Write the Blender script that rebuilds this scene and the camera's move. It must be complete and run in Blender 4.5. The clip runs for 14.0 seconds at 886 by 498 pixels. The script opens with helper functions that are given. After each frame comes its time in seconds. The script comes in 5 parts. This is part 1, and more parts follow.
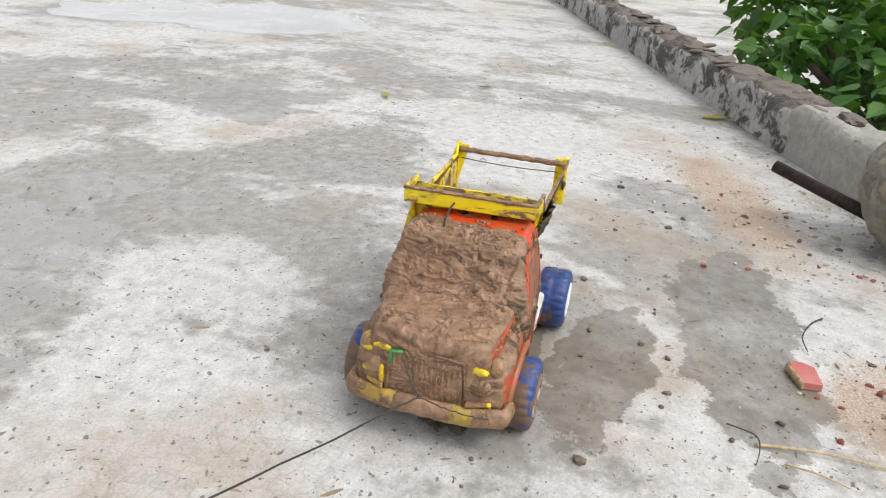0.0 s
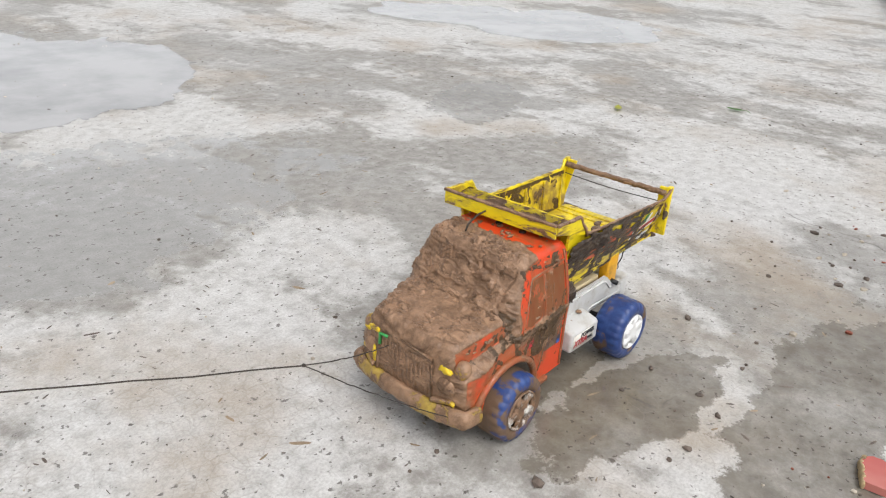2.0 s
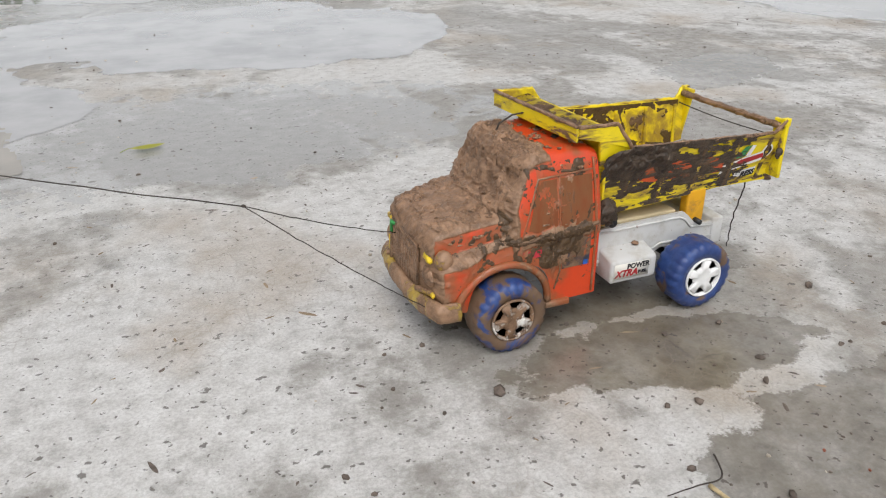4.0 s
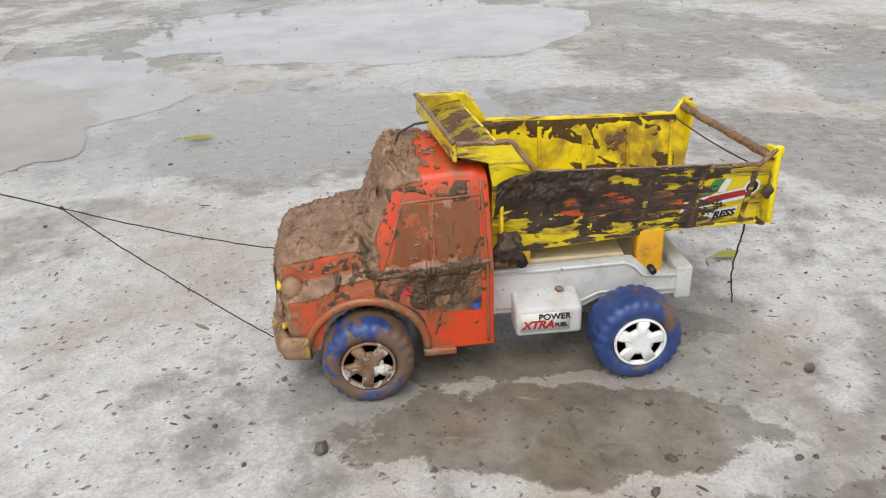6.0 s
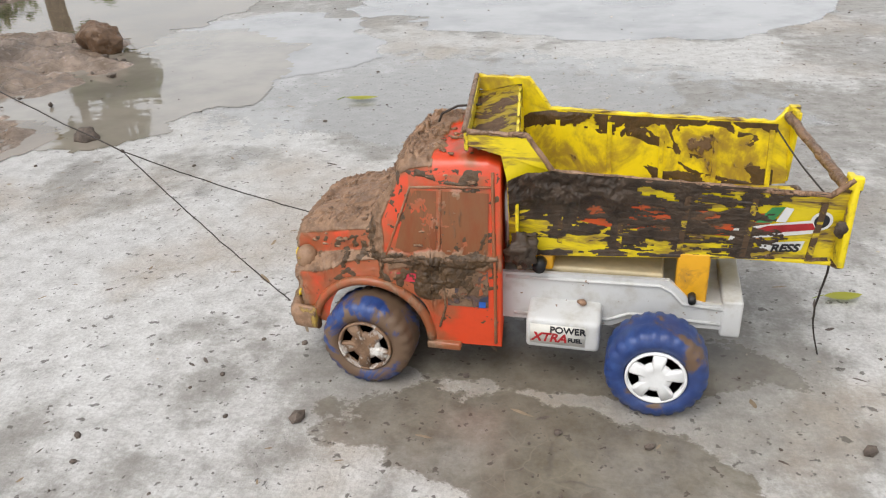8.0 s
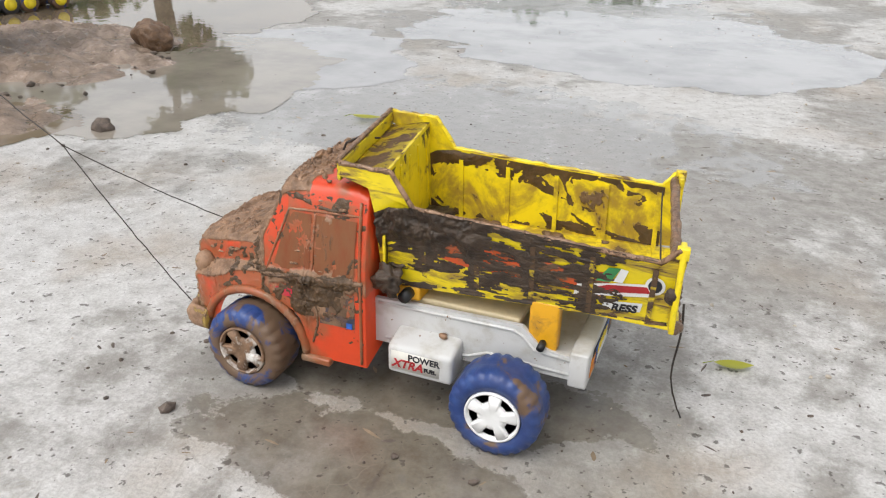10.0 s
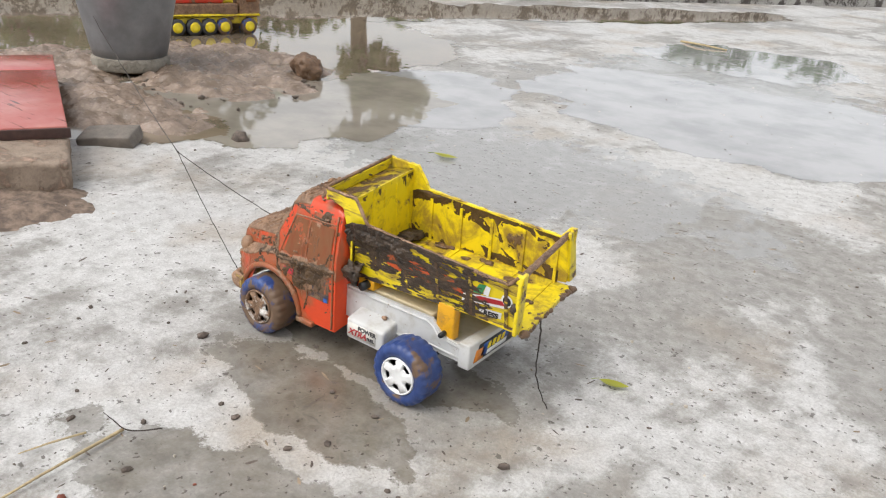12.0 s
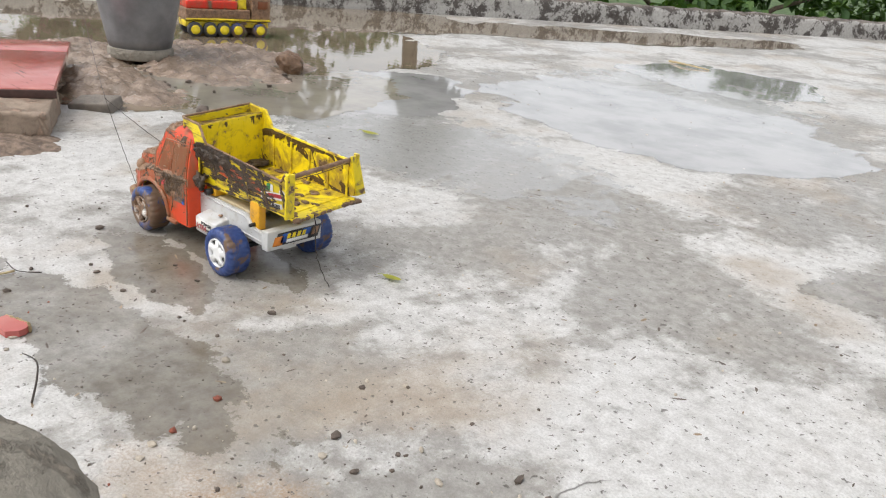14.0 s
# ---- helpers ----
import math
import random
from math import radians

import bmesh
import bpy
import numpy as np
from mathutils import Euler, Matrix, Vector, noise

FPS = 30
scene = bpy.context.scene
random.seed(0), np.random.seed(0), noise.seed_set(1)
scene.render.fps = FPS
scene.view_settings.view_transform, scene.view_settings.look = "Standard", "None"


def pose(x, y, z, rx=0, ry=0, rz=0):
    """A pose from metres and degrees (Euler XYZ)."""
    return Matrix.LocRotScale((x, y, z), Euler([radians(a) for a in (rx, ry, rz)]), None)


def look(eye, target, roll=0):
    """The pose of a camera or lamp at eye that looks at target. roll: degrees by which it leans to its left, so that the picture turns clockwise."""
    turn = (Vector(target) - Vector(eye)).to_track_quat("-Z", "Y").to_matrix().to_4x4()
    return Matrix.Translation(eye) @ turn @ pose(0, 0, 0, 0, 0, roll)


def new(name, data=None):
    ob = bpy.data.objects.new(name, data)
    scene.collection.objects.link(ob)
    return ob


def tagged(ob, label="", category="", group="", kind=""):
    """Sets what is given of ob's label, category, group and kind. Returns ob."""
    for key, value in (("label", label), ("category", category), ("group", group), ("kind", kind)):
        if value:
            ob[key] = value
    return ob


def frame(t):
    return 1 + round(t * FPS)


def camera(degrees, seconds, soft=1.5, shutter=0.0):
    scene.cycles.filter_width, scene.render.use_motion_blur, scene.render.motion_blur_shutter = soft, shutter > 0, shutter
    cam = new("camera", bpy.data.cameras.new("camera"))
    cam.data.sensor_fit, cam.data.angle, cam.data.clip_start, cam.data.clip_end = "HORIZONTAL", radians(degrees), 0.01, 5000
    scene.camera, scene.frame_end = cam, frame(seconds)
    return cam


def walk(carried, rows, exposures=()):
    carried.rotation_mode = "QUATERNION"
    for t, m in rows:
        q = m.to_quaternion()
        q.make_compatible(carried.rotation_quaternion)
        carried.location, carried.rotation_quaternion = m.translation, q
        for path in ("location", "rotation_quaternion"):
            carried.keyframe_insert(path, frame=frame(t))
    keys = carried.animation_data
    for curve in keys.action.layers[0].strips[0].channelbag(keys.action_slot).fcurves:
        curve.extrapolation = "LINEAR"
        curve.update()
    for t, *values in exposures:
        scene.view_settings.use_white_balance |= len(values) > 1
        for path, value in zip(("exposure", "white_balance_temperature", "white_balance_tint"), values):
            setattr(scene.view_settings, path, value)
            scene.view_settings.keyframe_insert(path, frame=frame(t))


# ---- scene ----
cam = camera(59.3, 14.0, soft=1.15)
PATH = [
    (0, (-0.729, -0.146, 0.455), (1.04, 0.302, -0.364), 5.1),
    (0.5, (-0.722, -0.197, 0.47), (0.993, 0.39, -0.376), 5.1),
    (1, (-0.649, -0.27, 0.47), (0.967, 0.532, -0.393), 4.2),
    (1.5, (-0.6, -0.344, 0.494), (0.905, 0.646, -0.374), 3.9),
    (2, (-0.621, -0.419, 0.491), (0.751, 0.75, -0.376), 3.9),
    (2.5, (-0.622, -0.473, 0.502), (0.663, 0.775, -0.388), 4.6),
    (3, (-0.578, -0.529, 0.491), (0.584, 0.836, -0.396), 5.3),
    (3.5, (-0.503, -0.582, 0.457), (0.454, 0.938, -0.422), 3.1),
    (4, (-0.393, -0.618, 0.395), (0.301, 1.042, -0.478), -0.0),
    (6.5, (-0.041, -0.577, 0.357), (0.034, 1.225, -0.509), -2.4),
    (7, (-0.005, -0.568, 0.345), (-0.015, 1.228, -0.536), -2.7),
    (7.5, (0.035, -0.559, 0.363), (-0.15, 1.207, -0.557), -3.1),
    (8, (0.084, -0.544, 0.36), (-0.391, 1.175, -0.546), -2.7),
    (8.5, (0.104, -0.521, 0.351), (-0.463, 1.181, -0.533), -0.9),
    (9, (0.141, -0.504, 0.354), (-0.404, 1.212, -0.518), 0.4),
    (11.5, (0.427, -0.594, 0.451), (-0.54, 0.948, -0.378), 4.1),
    (12, (0.515, -0.625, 0.477), (-0.523, 0.882, -0.33), 5.0),
    (12.5, (0.612, -0.647, 0.488), (-0.473, 0.833, -0.308), 5.6),
    (13, (0.729, -0.658, 0.496), (-0.409, 0.786, -0.292), 5.6),
    (13.5, (0.829, -0.661, 0.505), (-0.328, 0.766, -0.285), 6.1),
    (14, (0.982, -0.649, 0.485), (-0.207, 0.768, -0.276), 6.1),
]
walk(cam, [(t, look(eye, aim, lean)) for t, eye, aim, lean in PATH], exposures=((0.0, 0.76), (1.5, 0.70), (2.5, 0.50), (4.0, 0.40), (7.5, 0.53), (9.0, 0.58), (14.0, 0.72)))

# ---- light ----
SUN_EL, SUN_AZ = 58, 200
world = bpy.data.worlds.new("overcast_sky")
scene.world = world
world.use_nodes = True
wt = world.node_tree
wt.nodes.clear()
w_out = wt.nodes.new("ShaderNodeOutputWorld")
w_bg = wt.nodes.new("ShaderNodeBackground")
w_sky = wt.nodes.new("ShaderNodeTexSky")
w_sky.sky_type = "NISHITA"
w_sky.sun_disc = False
w_sky.sun_elevation, w_sky.sun_rotation = radians(SUN_EL), radians(SUN_AZ)
w_sky.dust_density, w_sky.air_density = 3.0, 1.0
w_hsv = wt.nodes.new("ShaderNodeHueSaturation")
w_hsv.inputs["Saturation"].default_value = 0.18
wt.links.new(w_sky.outputs[0], w_hsv.inputs["Color"])
wt.links.new(w_hsv.outputs[0], w_bg.inputs["Color"])
w_bg.inputs["Strength"].default_value = 0.15
wt.links.new(w_bg.outputs[0], w_out.inputs["Surface"])
sun_data = bpy.data.lights.new("sun", "SUN")
sun_data.energy, sun_data.angle, sun_data.color = 0.6, radians(40), (1.0, 0.97, 0.93)
sun = new("sun", sun_data)
sun.rotation_euler = (radians(90 - SUN_EL), 0, radians(180 - SUN_AZ))


# ---- materials ----
class Nodes:
    """Short forms for building one node material."""

    def __init__(self, name):
        self.mat = bpy.data.materials.new(name)
        self.mat.use_nodes = True
        self.t = self.mat.node_tree
        self.b = self.t.nodes["Principled BSDF"]
        self.co = self.t.nodes.new("ShaderNodeTexCoord").outputs["Object"]

    def put(self, socket, value):
        if isinstance(value, bpy.types.NodeSocket):
            self.t.links.new(value, socket)
        elif isinstance(value, (tuple, list)) and len(value) == 3 and socket.type == "RGBA":
            socket.default_value = (*value, 1)
        elif socket.type == "RGBA" and isinstance(value, float):
            socket.default_value = (value, value, value, 1)
        else:
            socket.default_value = value

    def node(self, kind, **inputs):
        n = self.t.nodes.new(kind)
        for k, v in inputs.items():
            self.put(n.inputs[k], v)
        return n

    def scaled(self, sx, sy, sz, vec=None):
        n = self.node("ShaderNodeMapping", Vector=vec or self.co)
        n.inputs["Scale"].default_value = (sx, sy, sz)
        return n.outputs[0]

    def noise(self, scale, detail=6, rough=0.6, vec=None, dist=0.0):
        n = self.node("ShaderNodeTexNoise", Vector=vec or self.co, Scale=scale, Detail=detail, Roughness=rough, Distortion=dist)
        return n.outputs["Fac"]

    def voronoi(self, scale, vec=None, feature="F1"):
        n = self.node("ShaderNodeTexVoronoi", Vector=vec or self.co, Scale=scale)
        n.feature = feature
        return n.outputs["Distance"]

    def step(self, fac, lo, hi, a=0.0, b=1.0):
        n = self.node("ShaderNodeMapRange", Value=fac)
        n.interpolation_type = "SMOOTHSTEP"
        n.inputs["From Min"].default_value, n.inputs["From Max"].default_value = lo, hi
        n.inputs["To Min"].default_value, n.inputs["To Max"].default_value = a, b
        return n.outputs[0]

    def op(self, kind, a, b=0.0):
        n = self.t.nodes.new("ShaderNodeMath")
        n.operation = kind
        self.put(n.inputs[0], a)
        self.put(n.inputs[1], b)
        return n.outputs[0]

    def mix(self, fac, a, b):
        n = self.t.nodes.new("ShaderNodeMix")
        n.data_type = "RGBA"
        self.put(n.inputs[0], fac)
        self.put(n.inputs[6], a)
        self.put(n.inputs[7], b)
        return n.outputs[2]

    def attr(self, name):
        n = self.t.nodes.new("ShaderNodeAttribute")
        n.attribute_name = name
        return n.outputs["Fac"]

    def ellipse(self, x, y, rx, ry, turn=0.0):
        n = self.node("ShaderNodeMapping", Vector=self.co)
        n.vector_type = "TEXTURE"
        n.inputs["Location"].default_value = (x, y, 0)
        n.inputs["Rotation"].default_value = (0, 0, radians(turn))
        n.inputs["Scale"].default_value = (rx, ry, 1000)
        v = self.t.nodes.new("ShaderNodeVectorMath")
        v.operation = "LENGTH"
        self.put(v.inputs[0], n.outputs[0])
        return self.op("SUBTRACT", 1.0, v.outputs["Value"])

    def bump(self, height, strength, dist):
        n = self.node("ShaderNodeBump", Height=height, Strength=strength, Distance=dist)
        return n.outputs[0]

    def done(self, color=None, rough=None, normal=None, metal=None, spec=None):
        for key, v in (("Base Color", color), ("Roughness", rough), ("Normal", normal), ("Metallic", metal), ("Specular IOR Level", spec)):
            if v is not None:
                self.put(self.b.inputs[key], v)
        return self.mat


MUD = (0.20, 0.125, 0.08)
MUD_DARK = (0.085, 0.05, 0.026)


def mud_colour(n, scale=60):
    a = n.noise(scale, 5, 0.65)
    b = n.noise(scale * 6, 3, 0.6)
    c = n.mix(n.step(a, 0.35, 0.7), (0.172, 0.096, 0.053), (0.37, 0.220, 0.130))
    return n.mix(n.step(b, 0.5, 0.75), c, (0.315, 0.192, 0.117))


def mud_mat(name="wet_mud", dark=1.0):
    n = Nodes(name)
    col = n.mix(1 - dark, mud_colour(n), MUD_DARK)
    # creases sink in the bump, and their shade is darkened into the colour
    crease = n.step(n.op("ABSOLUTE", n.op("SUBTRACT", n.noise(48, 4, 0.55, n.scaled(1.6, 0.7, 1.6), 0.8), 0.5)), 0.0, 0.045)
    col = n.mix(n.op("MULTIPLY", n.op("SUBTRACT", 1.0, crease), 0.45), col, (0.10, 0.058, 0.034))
    h = n.op("ADD", n.op("MULTIPLY", crease, 0.55), n.op("ADD", n.noise(95, 5, 0.6), n.op("MULTIPLY", n.noise(420, 4, 0.6), 0.25)))
    return n.done(col, n.step(n.noise(35), 0.35, 0.7, 0.27, 0.56), n.bump(h, 0.75, 0.0025))


def muddy_plastic(name, colour, lo, hi, stretch=(1, 1, 1), scale=30, film=0.35, dark=0.5, use_attr=False, seed=0.0, soft=0.035):
    """Plastic smeared with mud: thick patches and a thin brown film."""
    n = Nodes(name)
    off = n.node("ShaderNodeMapping", Vector=n.co)
    off.inputs["Location"].default_value = (seed, seed * 0.7, seed * 1.3)
    off.inputs["Scale"].default_value = stretch
    v = off.outputs[0]
    m = n.noise(scale, 5, 0.62, v, 0.6)
    fine = n.noise(scale * 5, 4, 0.65, v)
    m = n.op("ADD", m, n.op("MULTIPLY", n.op("SUBTRACT", fine, 0.5), 0.22))
    if use_attr:
        m = n.op("ADD", m, n.op("SUBTRACT", n.op("MULTIPLY", n.attr("mud"), 0.9), 0.45))
    thick = n.step(m, lo, lo + soft)
    thin = n.op("MULTIPLY", n.step(m, lo - hi, lo), film)
    mud = n.mix(dark, mud_colour(n, 70), MUD_DARK)
    worn = n.mix(n.step(n.noise(90), 0.4, 0.75, 0.0, 0.25), colour, tuple(c * 0.6 for c in colour))
    col = n.mix(thick, n.mix(thin, worn, (0.2, 0.1, 0.04)), mud)
    rough = n.mix(thick, (0.34,) * 3, (0.5,) * 3)
    h = n.op("ADD", n.op("MULTIPLY", thick, 0.6), n.op("MULTIPLY", n.op("MULTIPLY", thick, n.noise(220, 5, 0.7)), 0.8))
    n.b.inputs["Coat Weight"].default_value = 0.05
    return n.done(col, rough, n.bump(h, 0.5 if soft > 0.1 else 0.7, 0.002))


RED = (0.62, 0.058, 0.014)
YELLOW = (0.82, 0.64, 0.012)
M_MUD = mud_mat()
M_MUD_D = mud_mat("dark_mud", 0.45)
M_CAB_PLAIN = muddy_plastic("muddy_red_trim", RED, 0.48, 0.3, (1, 1, 1), 32, 0.8, 0.15, seed=1.1, soft=0.16)
M_CAB = muddy_plastic("muddy_red_plastic", RED, 0.55, 0.36, (1, 1, 0.7), 20, 0.7, 0.15, True, soft=0.20)
M_BED_OUT = muddy_plastic("muddy_yellow_plastic_outside", YELLOW, 0.60, 0.16, (0.45, 1, 2.2), 45, 0.7, 0.7)
M_BED_IN = muddy_plastic("muddy_yellow_plastic_inside", YELLOW, 0.625, 0.20, (0.8, 1, 0.7), 30, 0.75, 0.7, seed=3.1)
M_RIB = muddy_plastic("muddy_yellow_rib", YELLOW, 0.46, 0.12, (1, 1, 1.5), 60, 0.6, 0.9, seed=16.0)
M_YEL = muddy_plastic("yellow_plastic", YELLOW, 0.60, 0.12, (1, 1, 1), 40, 0.4, 0.4, seed=1.7)
M_YEL_DIRTY = muddy_plastic("dirty_yellow_plastic", (0.62, 0.42, 0.05), 0.42, 0.15, (1, 1, 1), 55, 0.6, 0.1, seed=5.2)
M_AMBER = muddy_plastic("amber_yellow_plastic", (0.72, 0.36, 0.012), 0.66, 0.12, (1, 1, 1), 50, 0.4, 0.3, seed=2.2)
M_FILM = muddy_plastic("mud_filmed_window", (0.20, 0.046, 0.010), 0.58, 0.22, (2.0, 1, 0.5), 26, 0.5, 0.85, seed=8.0, soft=0.12)


def white_plastic():
    n = Nodes("dusty_white_plastic")
    d = n.noise(45, 6, 0.65)
    col = n.mix(n.step(d, 0.45, 0.72), (0.55, 0.55, 0.54), (0.42, 0.40, 0.36))
    spots = n.step(n.noise(160, 3, 0.6), 0.69, 0.72)
    return n.done(n.mix(spots, col, MUD), 0.42, n.bump(d, 0.08, 0.002))


def blue_rubber(name, lo):
    n = Nodes(name)
    d = n.noise(32, 5, 0.6, None, 0.5)
    blue = n.mix(n.step(n.noise(120), 0.4, 0.7), (0.016, 0.042, 0.165), (0.030, 0.070, 0.225))
    m = n.step(d, lo, lo + 0.07)
    col = n.mix(m, n.mix(n.step(n.noise(18), 0.4, 0.7, 0, 0.35), blue, (0.08, 0.08, 0.12)), n.mix(0.5, MUD, MUD_DARK))
    return n.done(col, n.mix(m, (0.42,) * 3, (0.55,) * 3), n.bump(n.noise(300, 3), 0.25, 0.001))


def plain(name, colour, rough=0.5, metal=0.0, vary=0.3, scale=60, bump=0.15):
    n = Nodes(name)
    d = n.noise(scale, 6, 0.6)
    col = n.mix(n.step(d, 0.3, 0.75), tuple(c * (1 - vary) for c in colour), tuple(min(1, c * (1 + vary * 0.6)) for c in colour))
    return n.done(col, rough, n.bump(n.noise(scale * 4, 5, 0.65), bump, 0.002), metal)


M_WHITE = white_plastic()
M_BLUE = blue_rubber("blue_rubber", 0.525)
M_BLUE_MUD = blue_rubber("muddy_blue_rubber", 0.41)
M_RIM = plain("white_rim_plastic", (0.78, 0.78, 0.77), 0.35, 0, 0.08)
M_RIM_MUD = muddy_plastic("muddy_rim_plastic", (0.72, 0.70, 0.66), 0.455, 0.1, (1, 1, 1), 48, 0.6, 0.3, seed=4.4)
M_BLACK = plain("black_plastic", (0.012, 0.012, 0.013), 0.5)
M_DARK = plain("shade_and_axle_black", (0.008, 0.008, 0.009), 0.8)
M_STRING = plain("dark_muddy_string", (0.045, 0.035, 0.028), 0.8)
M_TWIG = plain("dark_twig", (0.05, 0.038, 0.03), 0.8, 0, 0.4, 200)
M_STRAW = plain("dry_straw", (0.46, 0.36, 0.2), 0.7, 0, 0.3, 150)
M_GREENBIT = plain("green_plastic", (0.05, 0.36, 0.09), 0.4)
M_STICK_RED = plain("red_print", (0.42, 0.02, 0.025), 0.4)
M_STICK_BLK = plain("black_print", (0.015, 0.015, 0.02), 0.4)
M_STICK_WHT = plain("white_print", (0.8, 0.8, 0.78), 0.4, 0, 0.05)
M_STICK_BLUE = plain("blue_print", (0.02, 0.10, 0.42), 0.4)
M_STICK_GRN = plain("green_print", (0.05, 0.30, 0.10), 0.4)
M_STICK_ORG = plain("orange_print", (0.75, 0.25, 0.03), 0.4)
M_ROD = plain("rusty_iron", (0.045, 0.03, 0.026), 0.6, 0.6, 0.4, 120, 0.4)


def ground_mat():
    n = Nodes("stained_roof_concrete")
    streak = n.scaled(1.0, 0.62, 1)
    big = n.noise(1.7, 9, 0.62, streak, 0.5)
    mid = n.noise(5.5, 8, 0.66, streak, 0.4)
    fine = n.noise(42, 7, 0.7)
    grain = n.noise(320, 4, 0.65)
    edge = n.op("ADD", n.op("MULTIPLY", n.op("SUBTRACT", n.noise(5.0, 9, 0.7), 0.5), 1.9), n.op("MULTIPLY", n.op("SUBTRACT", n.noise(21, 6, 0.65), 0.5), 0.9))
    # pale lime-washed patches over grey cement
    pale_m = n.op("ADD", n.op("MULTIPLY", big, 0.65), n.op("MULTIPLY", mid, 0.35))
    zone_p = n.ellipse(-0.32, 0.02, 0.24, 0.20, 20)
    for e in ((-0.04, 0.32, 0.26, 0.13, 20), (0.36, 0.10, 0.26, 0.17, 15), (-0.02, -0.30, 0.22, 0.07, 0), (0.75, 0.10, 0.30, 0.16, 10), (0.05, 1.02, 0.26, 0.10, 10)):
        zone_p = n.op("MAXIMUM", zone_p, n.ellipse(*e))
    zone_g = n.ellipse(-0.28, 0.64, 0.42, 0.20, 10)
    for e in ((-0.52, 0.28, 0.20, 0.12, 30), (0.24, 0.62, 0.26, 0.20, 0), (0.55, 0.45, 0.24, 0.14, -10), (0.45, -0.22, 0.30, 0.13, 10), (0.0, -0.05, 0.30, 0.10, 0)):
        zone_g = n.op("MAXIMUM", zone_g, n.ellipse(*e))
    zone = n.op("SUBTRACT", n.step(zone_p, -0.25, 0.35), n.step(zone_g, -0.25, 0.35))
    pale = n.step(n.op("ADD", pale_m, n.op("ADD", n.op("MULTIPLY", zone, 0.058), n.op("MULTIPLY", n.op("SUBTRACT", n.noise(14, 8, 0.75), 0.5), 0.30))), 0.452, 0.528)
    grey = n.mix(n.step(fine, 0.3, 0.72), (0.225, 0.210, 0.188), (0.385, 0.369, 0.342))
    white = n.mix(n.step(fine, 0.32, 0.7), (0.465, 0.452, 0.430), (0.63, 0.62, 0.60))
    col = n.mix(n.op("MULTIPLY", pale, n.step(fine, 0.2, 0.5, 0.55, 1.0)), grey, white)
    # earth stains
    tan = n.step(n.noise(3.1, 7, 0.62, n.scaled(1, 0.8, 1)), 0.49, 0.66)
    col = n.mix(n.op("MULTIPLY", tan, n.step(mid, 0.35, 0.65, 0.2, 0.7)), col, (0.34, 0.27, 0.195))
    # orange sand beside the wall
    sand = n.step(n.op("ADD", n.op("MAXIMUM", n.ellipse(0.70, -0.31, 0.36, 0.10, 14), n.ellipse(0.06, -0.47, 0.16, 0.12)), edge), 0.05, 0.6)
    col = n.mix(n.op("MULTIPLY", sand, n.step(grain, 0.35, 0.6, 0.25, 0.9)), col, (0.37, 0.235, 0.128))
    # wet stretches: darker cement, a film of water, plus painted shade below the truck
    wet_shade_e = n.ellipse(0.03, -0.145, 0.17, 0.062, -8)
    for e in ((0.16, -0.30, 0.34, 0.09, 4), (0.02, -0.02, 0.22, 0.06, 0), (0.85, 0.75, 0.22, 0.12, 30)):
        wet_shade_e = n.op("MAXIMUM", wet_shade_e, n.ellipse(*e))
    wet = n.step(n.op("ADD", wet_shade_e, n.op("MULTIPLY", edge, 0.8)), 0.10, 0.20)
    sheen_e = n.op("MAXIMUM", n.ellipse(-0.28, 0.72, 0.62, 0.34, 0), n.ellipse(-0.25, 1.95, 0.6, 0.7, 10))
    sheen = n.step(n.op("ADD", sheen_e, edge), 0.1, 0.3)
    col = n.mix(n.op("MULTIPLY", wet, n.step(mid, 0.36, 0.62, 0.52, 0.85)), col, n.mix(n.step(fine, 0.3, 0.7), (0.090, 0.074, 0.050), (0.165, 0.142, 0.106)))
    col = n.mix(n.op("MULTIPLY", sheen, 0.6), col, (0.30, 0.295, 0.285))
    # dark specks, pits and hairline cracks
    col = n.mix(n.step(grain, 0.40, 0.64, 0.0, 0.26), col, (0.16, 0.148, 0.13))
    specks = n.op("MAXIMUM", n.step(n.noise(85, 3, 0.55), 0.64, 0.69), n.step(n.noise(33, 5, 0.62), 0.68, 0.72))
    col = n.mix(n.op("MULTIPLY", specks, 0.8), col, (0.085, 0.072, 0.06))
    blot = n.step(n.noise(19, 5, 0.6), 0.64, 0.72)
    col = n.mix(n.op("MULTIPLY", blot, 0.5), col, (0.17, 0.16, 0.145))
    warp = n.node("ShaderNodeVectorMath", )
    warp.operation = "ADD"
    n.put(warp.inputs[0], n.co)
    wn = n.node("ShaderNodeTexNoise", Vector=n.co, Scale=6.0, Detail=5.0)
    sc = n.t.nodes.new("ShaderNodeVectorMath")
    sc.operation = "SCALE"
    n.put(sc.inputs[0], wn.outputs["Color"])
    sc.inputs["Scale"].default_value = 0.12
    n.put(warp.inputs[1], sc.outputs[0])
    crack = n.op("MULTIPLY", n.step(n.voronoi(2.2, warp.outputs[0], "DISTANCE_TO_EDGE"), 0.0, 0.004, 1.0, 0.0), n.step(n.noise(2.1, 4), 0.62, 0.68))
    col = n.mix(n.op("MULTIPLY", crack, 0.75), col, (0.09, 0.08, 0.07))
    craze = n.op("MULTIPLY", n.step(n.voronoi(48, warp.outputs[0], "DISTANCE_TO_EDGE"), 0.0, 0.05, 1.0, 0.0), n.op("MULTIPLY", pale, n.step(n.noise(3.3, 5), 0.46, 0.6)))
